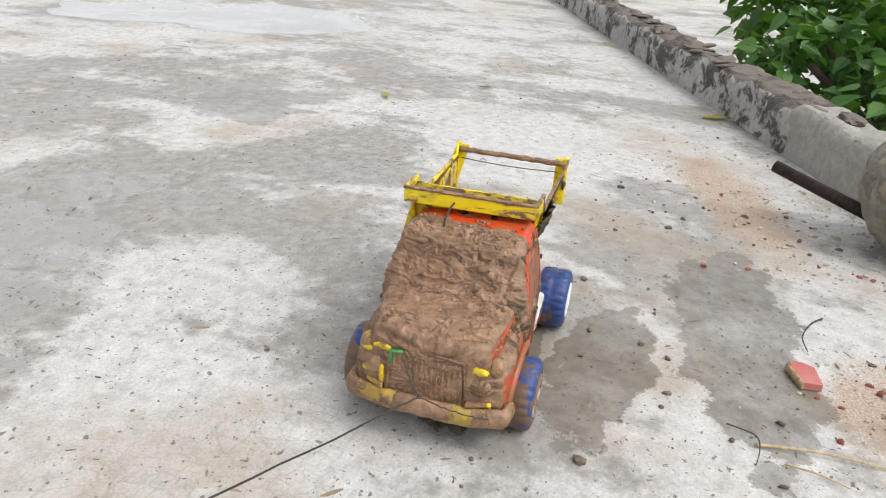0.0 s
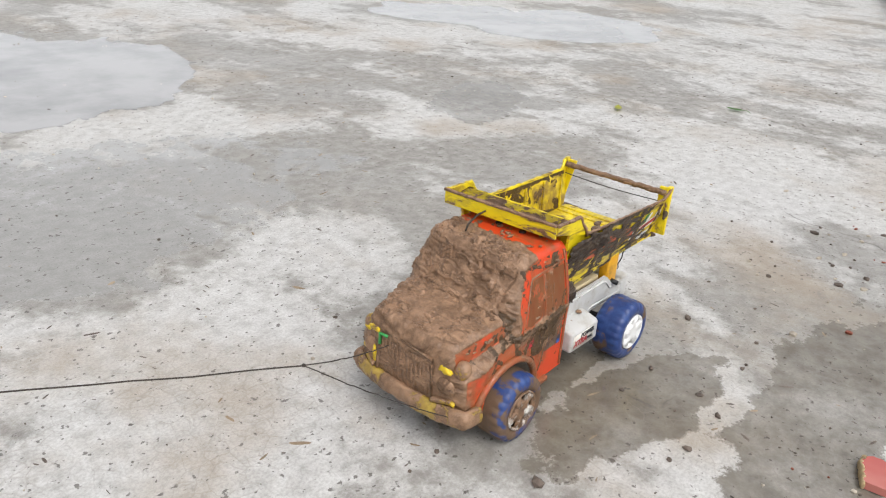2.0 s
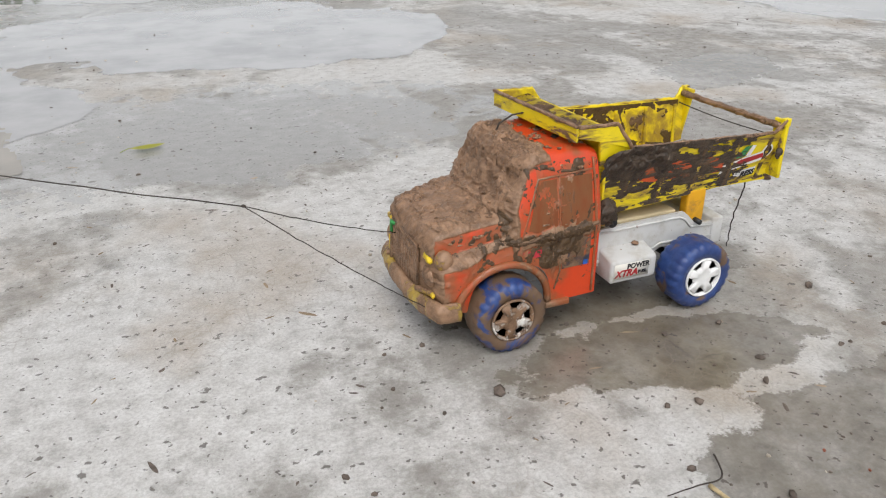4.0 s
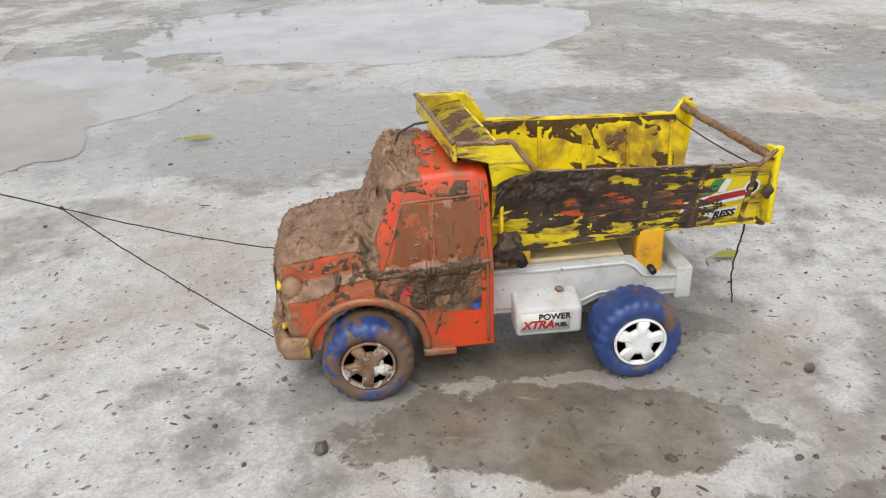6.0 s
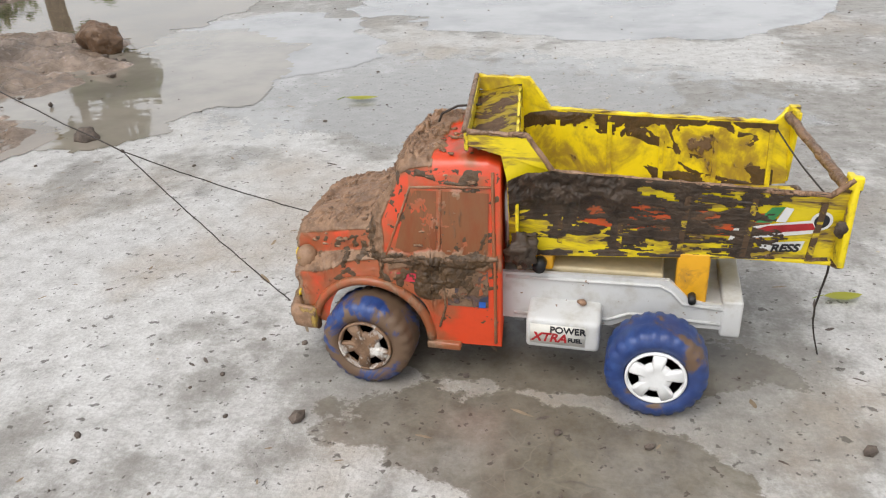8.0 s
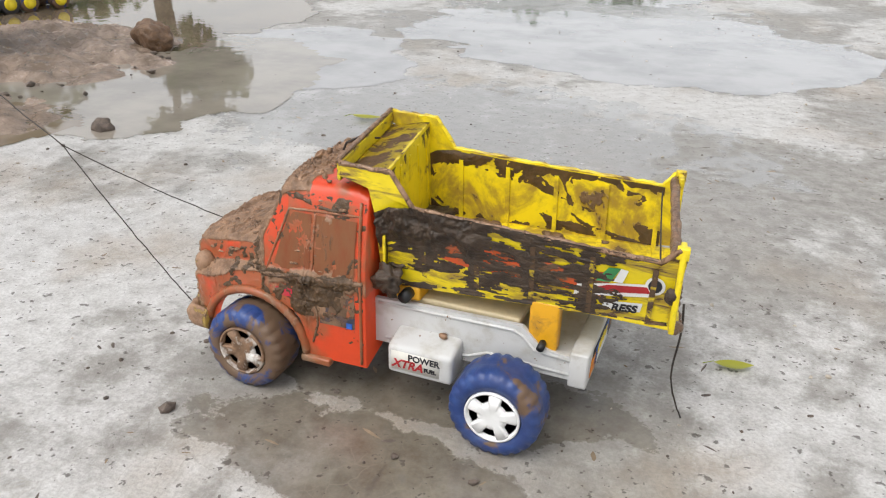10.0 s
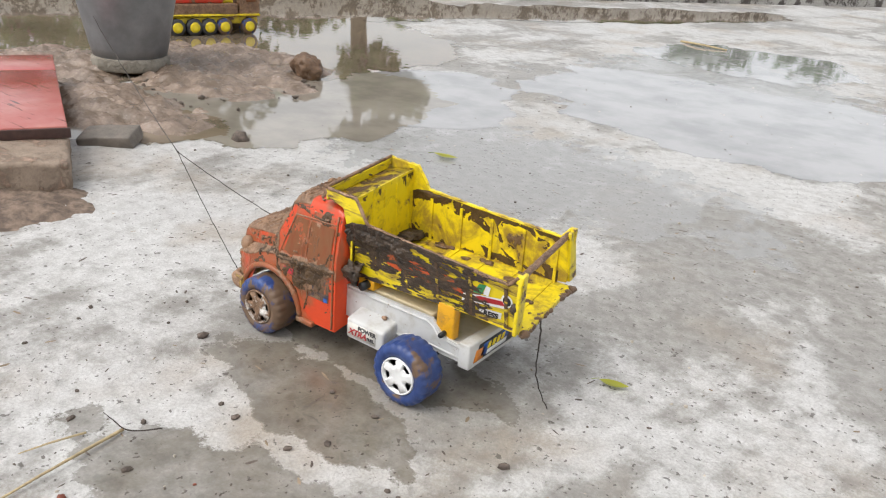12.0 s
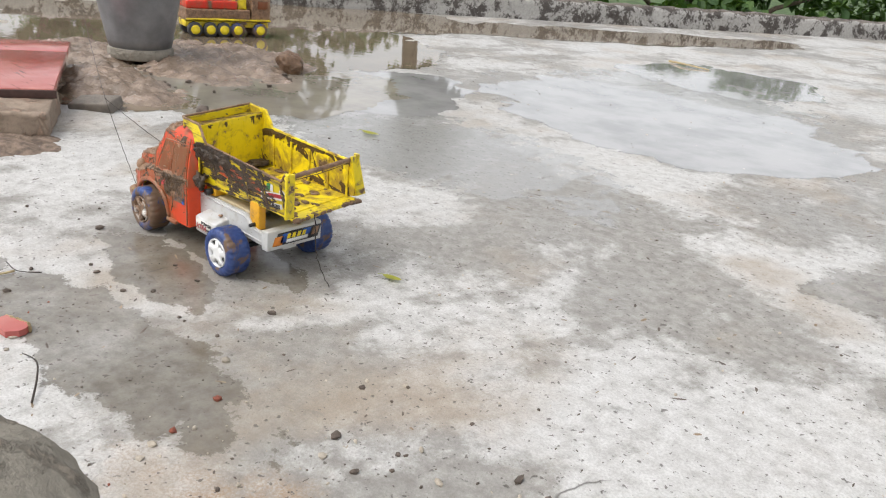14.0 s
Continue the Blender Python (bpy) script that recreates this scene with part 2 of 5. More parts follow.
    col = n.mix(n.op("MULTIPLY", craze, 0.35), col, (0.24, 0.21, 0.17))
    chips = n.step(n.noise(130, 2, 0.5), 0.675, 0.70)
    col = n.mix(n.op("MULTIPLY", chips, 0.8), col, (0.075, 0.06, 0.05))
    damp = n.step(n.noise(2.3, 6, 0.6), 0.40, 0.66, 0.62, 0.30)
    rough = n.mix(wet, n.mix(sheen, damp, 0.13), 0.09)
    soft = n.op("MULTIPLY", n.op("SUBTRACT", 1.0, n.op("MULTIPLY", n.op("MAXIMUM", wet, sheen), 0.8)), 1.0)
    h = n.op("ADD", n.op("MULTIPLY", fine, 0.5), n.op("MULTIPLY", grain, 0.35))
    h = n.op("SUBTRACT", h, n.op("ADD", n.op("MULTIPLY", specks, 0.3), n.op("MULTIPLY", crack, 0.6)))
    bump = n.node("ShaderNodeBump", Height=h, Strength=n.op("MULTIPLY", soft, 0.55), Distance=0.004)
    return n.done(col, rough, bump.outputs[0])


def water_mat(name, colour):
    n = Nodes(name)
    d = n.noise(5, 6, 0.6)
    col = n.mix(n.step(d, 0.35, 0.7), colour, tuple(c * 0.65 for c in colour))
    ripple = n.bump(n.noise(22, 2, 0.5, n.scaled(1, 1.6, 1)), 0.06, 0.003)
    n.b.inputs["IOR"].default_value = 1.8
    return n.done(col, 0.012, ripple, spec=0.6)


def mudflat_mat():
    n = Nodes("wet_mud_ground")
    a, b = n.noise(14, 7, 0.65), n.noise(90, 5, 0.65)
    col = n.mix(n.step(a, 0.35, 0.68), (0.150, 0.108, 0.075), (0.33, 0.250, 0.195))
    col = n.mix(n.step(b, 0.55, 0.7), col, (0.31, 0.24, 0.185))
    return n.done(col, n.step(a, 0.40, 0.66, 0.05, 0.30), n.bump(n.op("ADD", a, b), 0.6, 0.006))


def old_plaster(name, light, darkc, lo):
    n = Nodes(name)
    a, b = n.noise(9, 8, 0.68, None, 0.4), n.noise(60, 6, 0.7)
    m = n.step(n.op("ADD", a, n.op("MULTIPLY", n.op("SUBTRACT", b, 0.5), 0.35)), lo, lo + 0.09)
    col = n.mix(m, n.mix(n.step(b, 0.3, 0.7), light, tuple(c * 0.72 for c in light)), n.mix(n.step(b, 0.3, 0.7), darkc, tuple(c * 2.2 for c in darkc)))
    return n.done(col, 0.85, n.bump(n.op("ADD", n.op("MULTIPLY", m, 0.5), b), 0.9, 0.006))


def leaf_mat(name, a, b, rough=0.42):
    n = Nodes(name)
    r = n.t.nodes.new("ShaderNodeNewGeometry").outputs["Random Per Island"]
    col = n.mix(r, a, b)
    n.b.inputs["Subsurface Weight"].default_value = 0.0
    tr = n.node("ShaderNodeBsdfTranslucent", Color=n.mix(0.5, col, (0.16, 0.30, 0.02)))
    ms = n.node("ShaderNodeMixShader", Fac=0.3)
    n.done(col, rough)
    n.t.links.new(n.b.outputs[0], ms.inputs[1])
    n.t.links.new(tr.outputs[0], ms.inputs[2])
    n.t.links.new(ms.outputs[0], n.t.nodes["Material Output"].inputs["Surface"])
    return n.mat


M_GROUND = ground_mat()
M_WATER = water_mat("clear_rain_water", (0.36, 0.35, 0.34))
M_WATER_MUD = water_mat("muddy_water", (0.23, 0.18, 0.125))
M_MUDFLAT = mudflat_mat()
M_PARAPET = old_plaster("weathered_plaster", (0.46, 0.44, 0.41), (0.05, 0.043, 0.038), 0.475)
M_PARAPET_NEW = old_plaster("grey_cement_render", (0.38, 0.36, 0.32), (0.14, 0.12, 0.09), 0.60)
M_PARAPET_TOP = old_plaster("mossy_parapet_top", (0.19, 0.16, 0.135), (0.05, 0.042, 0.035), 0.50)
M_CEMENT = old_plaster("rough_cement", (0.30, 0.27, 0.22), (0.14, 0.12, 0.095), 0.56)
M_WHITEWALL = old_plaster("whitewash", (0.78, 0.77, 0.74), (0.40, 0.38, 0.35), 0.66)
M_BRICK = old_plaster("mud_covered_brick", (0.34, 0.26, 0.195), (0.22, 0.15, 0.11), 0.52)
M_STONE = plain("dark_pebble", (0.13, 0.10, 0.08), 0.75, 0, 0.45, 90, 0.4)
M_STONE_L = plain("pale_pebble", (0.48, 0.42, 0.34), 0.75, 0, 0.35, 90, 0.4)
M_STONE_R = plain("red_brick_chip", (0.26, 0.075, 0.045), 0.85, 0, 0.4, 90, 0.4)
M_LEAF = leaf_mat("green_leaf", (0.035, 0.11, 0.018), (0.10, 0.24, 0.035))
M_LEAF_FAR = leaf_mat("far_leaf", (0.03, 0.075, 0.018), (0.075, 0.14, 0.03), 0.6)
M_LEAF_YEL = leaf_mat("yellowing_leaf", (0.42, 0.38, 0.04), (0.30, 0.36, 0.05))
M_BARK = plain("bark", (0.13, 0.095, 0.07), 0.9, 0, 0.4, 30, 0.6)
M_GRASS = plain("distant_grass", (0.07, 0.12, 0.035), 0.9, 0, 0.5, 0.6, 0.3)
M_BUCKET = plain("dull_galvanised_steel", (0.26, 0.265, 0.275), 0.42, 0.55, 0.22, 16, 0.12)


def painted_board(name):
    n = Nodes(name)
    g = n.noise(9, 7, 0.65, n.scaled(1.0, 9.0, 1.0))
    s = n.noise(5, 5, 0.6)
    col = n.mix(n.step(s, 0.35, 0.7), (0.42, 0.10, 0.085), (0.52, 0.22, 0.18))
    col = n.mix(n.step(g, 0.60, 0.66), col, (0.16, 0.05, 0.04))
    return n.done(col, n.step(s, 0.35, 0.65, 0.07, 0.2), n.bump(g, 0.2, 0.003))


M_BOARD = painted_board("wet_red_painted_board")
M_SLAB_EDGE = old_plaster("broken_slab_edge", (0.50, 0.37, 0.20), (0.06, 0.05, 0.035), 0.5)


# ---- building helpers ----
def mesh_object(name, bm, material, smooth=True):
    me = bpy.data.meshes.new(name)
    bm.normal_update()
    bm.to_mesh(me)
    bm.free()
    for p in me.polygons:
        p.use_smooth = smooth
    for m in material if isinstance(material, (list, tuple)) else (material,):
        me.materials.append(m)
    return new(name, me)


def part(name, bm, material, parent, label="", smooth=True):
    ob = mesh_object(name, bm, material, smooth)
    ob.parent = parent
    return tagged(ob, label)


def raw(name, verts, faces, material, parent=None, smooth=False):
    me = bpy.data.meshes.new(name)
    me.from_pydata([tuple(map(float, v)) for v in verts], [], faces)
    for p in me.polygons:
        p.use_smooth = smooth
    me.materials.append(material)
    me.update()
    ob = new(name, me)
    ob.parent = parent
    return ob


def add_box(bm, x0, x1, y0, y1, z0, z1, bevel=0.0, seg=2, m=None):
    g = bmesh.ops.create_cube(bm, size=1.0)
    vs = g["verts"]
    for v in vs:
        v.co = Vector((x0 + (v.co.x + 0.5) * (x1 - x0), y0 + (v.co.y + 0.5) * (y1 - y0), z0 + (v.co.z + 0.5) * (z1 - z0)))
    if bevel:
        es = list({e for v in vs for e in v.link_edges})
        r = bmesh.ops.bevel(bm, geom=es, offset=bevel, segments=seg, affect="EDGES", profile=0.6)
        vs = list({v for f in r["faces"] for v in f.verts} | {v for v in vs if v.is_valid})
    if m:
        bmesh.ops.transform(bm, matrix=m, verts=vs)
    return vs


def add_tube(bm, pts, r, seg=8, taper=1.0):
    """A round bar along points; r may shrink to r * taper."""
    pts = [Vector(p) for p in pts]
    rings = []
    for i, p in enumerate(pts):
        d = (pts[min(i + 1, len(pts) - 1)] - pts[max(i - 1, 0)]).normalized()
        side = d.cross(Vector((0.13, 0.27, 1.0))).normalized()
        up = side.cross(d)
        rr = r * (1 + (taper - 1) * i / max(1, len(pts) - 1))
        rings.append([bm.verts.new(p + rr * (math.cos(a) * side + math.sin(a) * up)) for a in (2 * math.pi * k / seg for k in range(seg))])
    for a, b in zip(rings, rings[1:]):
        for k in range(seg):
            bm.faces.new((a[k], a[(k + 1) % seg], b[(k + 1) % seg], b[k]))
    bm.faces.new(rings[0][::-1])
    bm.faces.new(rings[-1])


def add_lathe(bm, profile, seg, centre, axis="z", wave=None):
    """Turns (radius, height) pairs round an axis; wave(i, k) scales a radius."""
    rings = []
    for i, (r, h) in enumerate(profile):
        ring = []
        for k in range(seg):
            a = 2 * math.pi * k / seg
            q = r * (wave(i, k) if wave else 1)
            c = Vector((q * math.cos(a), h, q * math.sin(a))) if axis == "y" else Vector((q * math.cos(a), q * math.sin(a), h))
            ring.append(bm.verts.new(Vector(centre) + c))
        rings.append(ring)
    for a, b in zip(rings, rings[1:]):
        for k in range(seg):
            bm.faces.new((a[k], a[(k + 1) % seg], b[(k + 1) % seg], b[k]))
    bm.faces.new(rings[0][::-1])
    bm.faces.new(rings[-1])
    bmesh.ops.recalc_face_normals(bm, faces=bm.faces)


def add_lump(bm, centre, radii, rough=0.3, freq=30.0, sub=3, seed=0.0):
    """A rough clod."""
    g = bmesh.ops.create_icosphere(bm, subdivisions=sub, radius=1.0)
    for v in g["verts"]:
        d = v.co.normalized()
        p = Vector((d.x * radii[0], d.y * radii[1], d.z * radii[2]))
        k = 1 + rough * noise.fractal(p * freq + Vector((seed, seed * 2, 0)), 0.8, 2.1, 4)
        v.co = Vector(centre) + p * k


def group_empty(name, label, category, group="", place=(0, 0, 0)):
    ob = new(name)
    ob.location = place
    ob.empty_display_size = 0.02
    return tagged(ob, label, category, group)


def text_part(name, words, size, m, material, parent, label="", weight=0.00018, slant=0.0):
    cu = bpy.data.curves.new(name, "FONT")
    cu.body, cu.size, cu.extrude = words, size, 0.00025
    cu.align_x, cu.align_y = "CENTER", "CENTER"
    cu.offset, cu.shear = weight, slant
    tmp = bpy.data.objects.new(name, cu)
    me = bpy.data.meshes.new_from_object(tmp)
    bpy.data.objects.remove(tmp)
    me.materials.append(material)
    ob = new(name, me)
    ob.parent = parent
    ob.matrix_basis = m
    return tagged(ob, label)


# ---- the large structure ----
def smooth01(a, b, x):
    """Eases from 0 at a to 1 at b."""
    t = min(1.0, max(0.0, (x - a) / (b - a)))
    return t * t * (3 - 2 * t)


bm = bmesh.new()
for x, y in ((-5.6, -3.6), (1.17, -3.6), (1.17, -0.46), (9.5, 2.49), (9.5, 9.7), (0.55, 9.7)):
    bm.verts.new((x, y, 0.0))
top = bm.faces.new(bm.verts)
ret = bmesh.ops.extrude_face_region(bm, geom=[top])
for v in ret["geom"]:
    if isinstance(v, bmesh.types.BMVert):
        v.co.z = -0.15
bmesh.ops.recalc_face_normals(bm, faces=bm.faces)
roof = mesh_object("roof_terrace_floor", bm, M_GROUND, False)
tagged(roof, "damp, stained pale concrete roof terrace with white patches", "floor", kind="structure")

bm = bmesh.new()
bmesh.ops.create_grid(bm, x_segments=2, y_segments=2, size=600)
for v in bm.verts:
    v.co.z = -3.4
tagged(mesh_object("ground", bm, M_GRASS, False), "grassy ground far below the roof terrace", "ground", kind="structure")


def wall_strip(name, p0, p1, width, height, mats, rough, step, label, split=None):
    """A low weathered wall from p0 to p1; its body lies to the right of that line."""
    p0, p1 = Vector((*p0, 0)), Vector((*p1, 0))
    d = (p1 - p0).normalized()
    out = Vector((d.y, -d.x, 0))
    n = int((p1 - p0).length / step)
    prof = [(0, -0.01)] + [(0, height * k / 5) for k in range(1, 6)] + [(width * k / 5, height) for k in range(1, 6)] + [(width, height * k / 3) for k in (2, 1)] + [(width, -0.2)]
    bm = bmesh.new()
    rows = []
    for i in range(n + 1):
        s = (p1 - p0).length * i / n
        row = []
        for j, (a, z) in enumerate(prof):
            p = p0 + d * s + out * a
            p.z = z
            q = p * 7
            if 0 < j < len(prof) - 1:
                corner = 0.6 if j in (5, 10) else 0.0
                w = noise.fractal(q, 0.9, 2.0, 5)
                p += out * (rough * w + corner * rough * 1.2 * (1 if a < width / 2 else -1))
                p.z += rough * (noise.fractal(q * 1.7 + Vector((9, 3, 1)), 0.9, 2.0, 5) * (1.3 if j >= 5 else 0.3) - corner * 0.9)
            row.append(bm.verts.new(p))
        rows.append(row)
    for i, (a, b) in enumerate(zip(rows, rows[1:])):
        for j in range(len(prof) - 1):
            f = bm.faces.new((a[j], b[j], b[j + 1], a[j + 1]))
            f.material_index = 1 if 5 <= j < 10 else 0
            if split is not None and (p0 + d * ((p1 - p0).length * i / n)).x < split and j < 10:
                f.material_index = 2
    bm.faces.new(rows[0][::-1])
    bm.faces.new(rows[-1])
    bmesh.ops.recalc_face_normals(bm, faces=bm.faces)
    ob = mesh_object(name, bm, mats)
    return tagged(ob, label, "parapet wall", kind="structure")


PX, PY = 0.943, 0.333


def beside(s, w, z=0.0):
    """A place along the near parapet: s metres along it, w metres outward."""
    return Vector((0.70 + PX * s + PY * w, -0.572 + PY * s - PX * w, z))


a, b = beside(0, 0), beside(8.5, 0)
near_wall = wall_strip("wall_south", a.xy, b.xy, 0.125, 0.108, [M_PARAPET, M_PARAPET_TOP, M_PARAPET_NEW], 0.011, 0.02,
                       "low weathered plaster parapet with crumbling blackened top", split=1.06)
far_wall = wall_strip("wall_north", (-0.05, 7.8), (-3.9, -0.6), 0.14, 0.13, [M_PARAPET, M_PARAPET_TOP, M_PARAPET_NEW], 0.012, 0.05,
                      "low dark mossy parapet behind the rain water")
# crumbled coping pieces on the near parapet
rng = random.Random(5)
for i in range(34):
    s = 0.3 + 2.6 * i / 34 + rng.uniform(-0.03, 0.03)
    bm = bmesh.new()
    add_lump(bm, (0, 0, 0), (rng.uniform(0.022, 0.05), rng.uniform(0.014, 0.032), rng.uniform(0.005, 0.010)), 0.5, 34, 2, i * 3.7)
    ob = part("coping_stone", bm, M_PARAPET_TOP, near_wall, smooth=False)
    ob.matrix_basis = Matrix.Translation(beside(s, rng.uniform(0.02, 0.10), 0.106 + rng.uniform(0, 0.006))) @ pose(0, 0, 0, rng.uniform(-9, 9), rng.uniform(-9, 9), rng.uniform(0, 180))


def puddle(name, shapes, z, material, label, seed, rag=0.22):
    """Standing water with a ragged shore, a union of ellipses sampled on a fine grid."""
    verts, faces, made = [], [], {}
    lo_x, hi_x = min(s[0] - max(s[2], s[3]) * 1.3 for s in shapes), max(s[0] + max(s[2], s[3]) * 1.3 for s in shapes)
    lo_y, hi_y = min(s[1] - max(s[2], s[3]) * 1.3 for s in shapes), max(s[1] + max(s[2], s[3]) * 1.3 for s in shapes)
    h = max(0.012, (hi_x - lo_x) / 220)

    def level(x, y):
        best = -9.0
        for cx, cy, rx, ry, turn in shapes:
            c, s = math.cos(radians(turn)), math.sin(radians(turn))
            u, v = ((x - cx) * c + (y - cy) * s) / rx, (-(x - cx) * s + (y - cy) * c) / ry
            best = max(best, 1 - math.hypot(u, v))
        return best + rag * noise.fractal(Vector((x * 3.0 + seed, y * 3.0, seed)), 0.8, 2.0, 6)

    nx, ny = int((hi_x - lo_x) / h), int((hi_y - lo_y) / h)
    for i in range(nx):
        for j in range(ny):
            if level(lo_x + (i + 0.5) * h, lo_y + (j + 0.5) * h) > 0:
                quad = []
                for di, dj in ((0, 0), (1, 0), (1, 1), (0, 1)):
                    key = (i + di, j + dj)
                    if key not in made:
                        made[key] = len(verts)
                        x, y = lo_x + key[0] * h, lo_y + key[1] * h
                        g = level(x, y)
                        e = h * 0.9
                        gx, gy = (level(x + e, y) - level(x - e, y)) / (2 * e), (level(x, y + e) - level(x, y - e)) / (2 * e)
                        k = gx * gx + gy * gy
                        if g < 0 and k > 1e-6:
                            step = min(h * 0.42 / math.sqrt(k), -g / k)
                            x, y = x + gx * step, y + gy * step
                        verts.append((x, y, z))
                    quad.append(made[key])
                faces.append(quad)
    ob = raw(name, verts, faces, material, None, True)
    return tagged(ob, label, "puddle", kind="structure")


puddle("water_1", [(1.95, 1.25, 0.42, 0.30, -35), (1.75, 1.65, 0.35, 0.25, -50)], 0.0005, M_WATER, "shallow rain puddle on pale concrete", 2.0, 0.3)
puddle("water_2", [(-1.95, 1.15, 0.95, 0.90, 20), (-1.15, 0.24, 0.40, 0.20, 20)], 0.0010, M_WATER_MUD, "brown muddy rain water around the mud bank", 7.0, 0.25)
puddle("water_3", [(-1.45, 3.3, 0.30, 1.6, -25), (-2.2, 2.2, 0.5, 0.7, 0)], 0.0016, M_WATER_MUD, "muddy rain water along the far parapet", 4.0, 0.3)

puddle("water_4", [(-0.10, 1.62, 0.60, 0.46, -8), (0.15, 1.40, 0.40, 0.22, 10), (-0.75, 1.05, 0.26, 0.34, 20)], 0.0005, M_WATER, "thin sheet of rain water on pale concrete", 11.0, 0.3)
puddle("water_6", [(-0.90, 0.72, 0.38, 0.42, 20)], 0.0008, water_mat("silty_rain_water", (0.31, 0.275, 0.225)), "shallow brownish rain water beside the mud bank", 5.0, 0.3)
puddle("water_5", [(-0.35, 2.65, 0.42, 0.40, 10)], 0.0005, M_WATER, "far sheet of rain water on pale concrete", 13.0, 0.3)

# bank of wet mud round the bucket
verts, faces = [], []
NX, NY = 210, 190
for i in range(NX + 1):
    for j in range(NY + 1):
        x, y = -1.90 + 1.22 * i / NX, 0.08 + 1.25 * j / NY
        best = max(1 - math.hypot((x + 1.34) / 0.42, (y - 0.78) / 0.36), 1 - math.hypot((x + 1.08) / 0.27, (y - 0.36) / 0.17), 1 - math.hypot((x + 1.52) / 0.3, (y - 0.46) / 0.3))
        f1 = noise.fractal(Vector((x * 7, y * 7, 2)), 0.8, 2.0, 6)
        f2 = noise.fractal(Vector((x * 28, y * 28, 5)), 0.7, 2.0, 4)
        z = -0.003 + 0.040 * min(0.55, best) + 0.020 * f1 * min(1, max(0, best * 4 + 0.4)) + 0.010 * f2 * min(1, max(0, best * 5))
        if best < -0.15 or min(i, j, NX - i, NY - j) < 2:
            z = -0.02
        verts.append((x, y, max(z, -0.02)))
for i in range(NX):
    for j in range(NY):
        k = i * (NY + 1) + j
        faces.append((k, k + NY + 1, k + NY + 2, k + 1))
tagged(raw("mud_bank", verts, faces, M_MUDFLAT, None, True), "bank of churned wet brown mud on the terrace", "mud", kind="stuff")

# ---- the neighbouring terrace and the distance ----
bm = bmesh.new()
add_box(bm, 3.2, 12.5, -5.6, -0.35, -0.62, -0.42, 0.01)
next_roof = mesh_object("neighbour_terrace", bm, M_GROUND, False)
next_roof.rotation_euler = (0, 0, radians(19.4))
tagged(next_roof, "pale lower terrace beyond the parapet", "terrace", kind="structure")
bm = bmesh.new()
add_box(bm, 9.0, 9.2, -5.2, 0.2, -0.45, 0.35, 0.01)
white_wall = mesh_object("wall_east", bm, M_WHITEWALL, False)
white_wall.rotation_euler = (0, 0, radians(19.4))
tagged(white_wall, "white painted boundary wall of the next terrace", "wall", kind="structure")
for px, py in ((6.3, -0.55), (8.2, -1.35)):
    bm = bmesh.new()
    add_box(bm, px - 0.16, px + 0.16, py - 0.16, py + 0.16, -0.5, 0.42, 0.015)
    add_box(bm, px - 0.2, px + 0.2, py - 0.2, py + 0.2, -0.5, -0.22, 0.03)
    ob = mesh_object("terrace_post", bm, M_WHITEWALL, False)
    ob.rotation_euler = (0, 0, radians(19.4))
    tagged(ob, "white painted masonry post on the lower terrace", "post", "terrace posts")


def leaf_cloud(name, centres, count, size, material, parent, seed, droop=0.3, lobed=False):
    """A crown of single folded leaves scattered in clumps."""
    r = np.random.RandomState(seed)
    verts, faces = [], []
    out = [(0, 0), (0.30, 0.26), (0.62, 0.24), (1.0, 0.0)] if not lobed else [(0, 0), (-0.06, 0.22), (0.14, 0.40), (0.45, 0.34), (0.74, 0.16), (1.0, 0.0)]
    weights = np.array([c[3] ** 2 for c in centres])
    pick = r.choice(len(centres), count, p=weights / weights.sum())
    for k in pick:
        cx, cy, cz, rad, flat = centres[k]
        d = r.normal(size=3)
        d /= np.linalg.norm(d)
        q = rad * r.uniform(0.25, 1.0) ** 0.45
        p = Vector((cx + d[0] * q, cy + d[1] * q, cz + d[2] * q * flat))
        s = size * r.uniform(0.6, 1.25)
        az, tilt, roll = r.uniform(0, 2 * math.pi), r.normal(-droop, 0.45), r.normal(0, 0.5)
        m = Matrix.Translation(p) @ Euler((roll, -tilt, az)).to_matrix().to_4x4() @ Matrix.Diagonal((s, s, s, 1))
        base = len(verts)
        n = len(out)
        for u, w in out:
            verts.append(m @ Vector((u, w, 0.22 * abs(w) - 0.12 * u * u)))
        mid = [m @ Vector((u, 0, -0.12 * u * u)) for u, w in out[1:-1]]
        low = [m @ Vector((u, -w, 0.22 * abs(w) - 0.12 * u * u)) for u, w in out[1:-1]]
        verts += mid + low
        up = [base + i for i in range(n)]
        mi = [base] + [base + n + i for i in range(n - 2)] + [base + n - 1]
        lo = [base] + [base + n + n - 2 + i for i in range(n - 2)] + [base + n - 1]
        for i in range(n - 1):
            for line in ((up, mi), (mi, lo)):
                f = []
                for v in (line[0][i], line[0][i + 1], line[1][i + 1], line[1][i]):
                    if v not in f:
                        f.append(v)
                if len(f) > 2:
                    faces.append(f)
    return raw(name, verts, faces, material, parent)


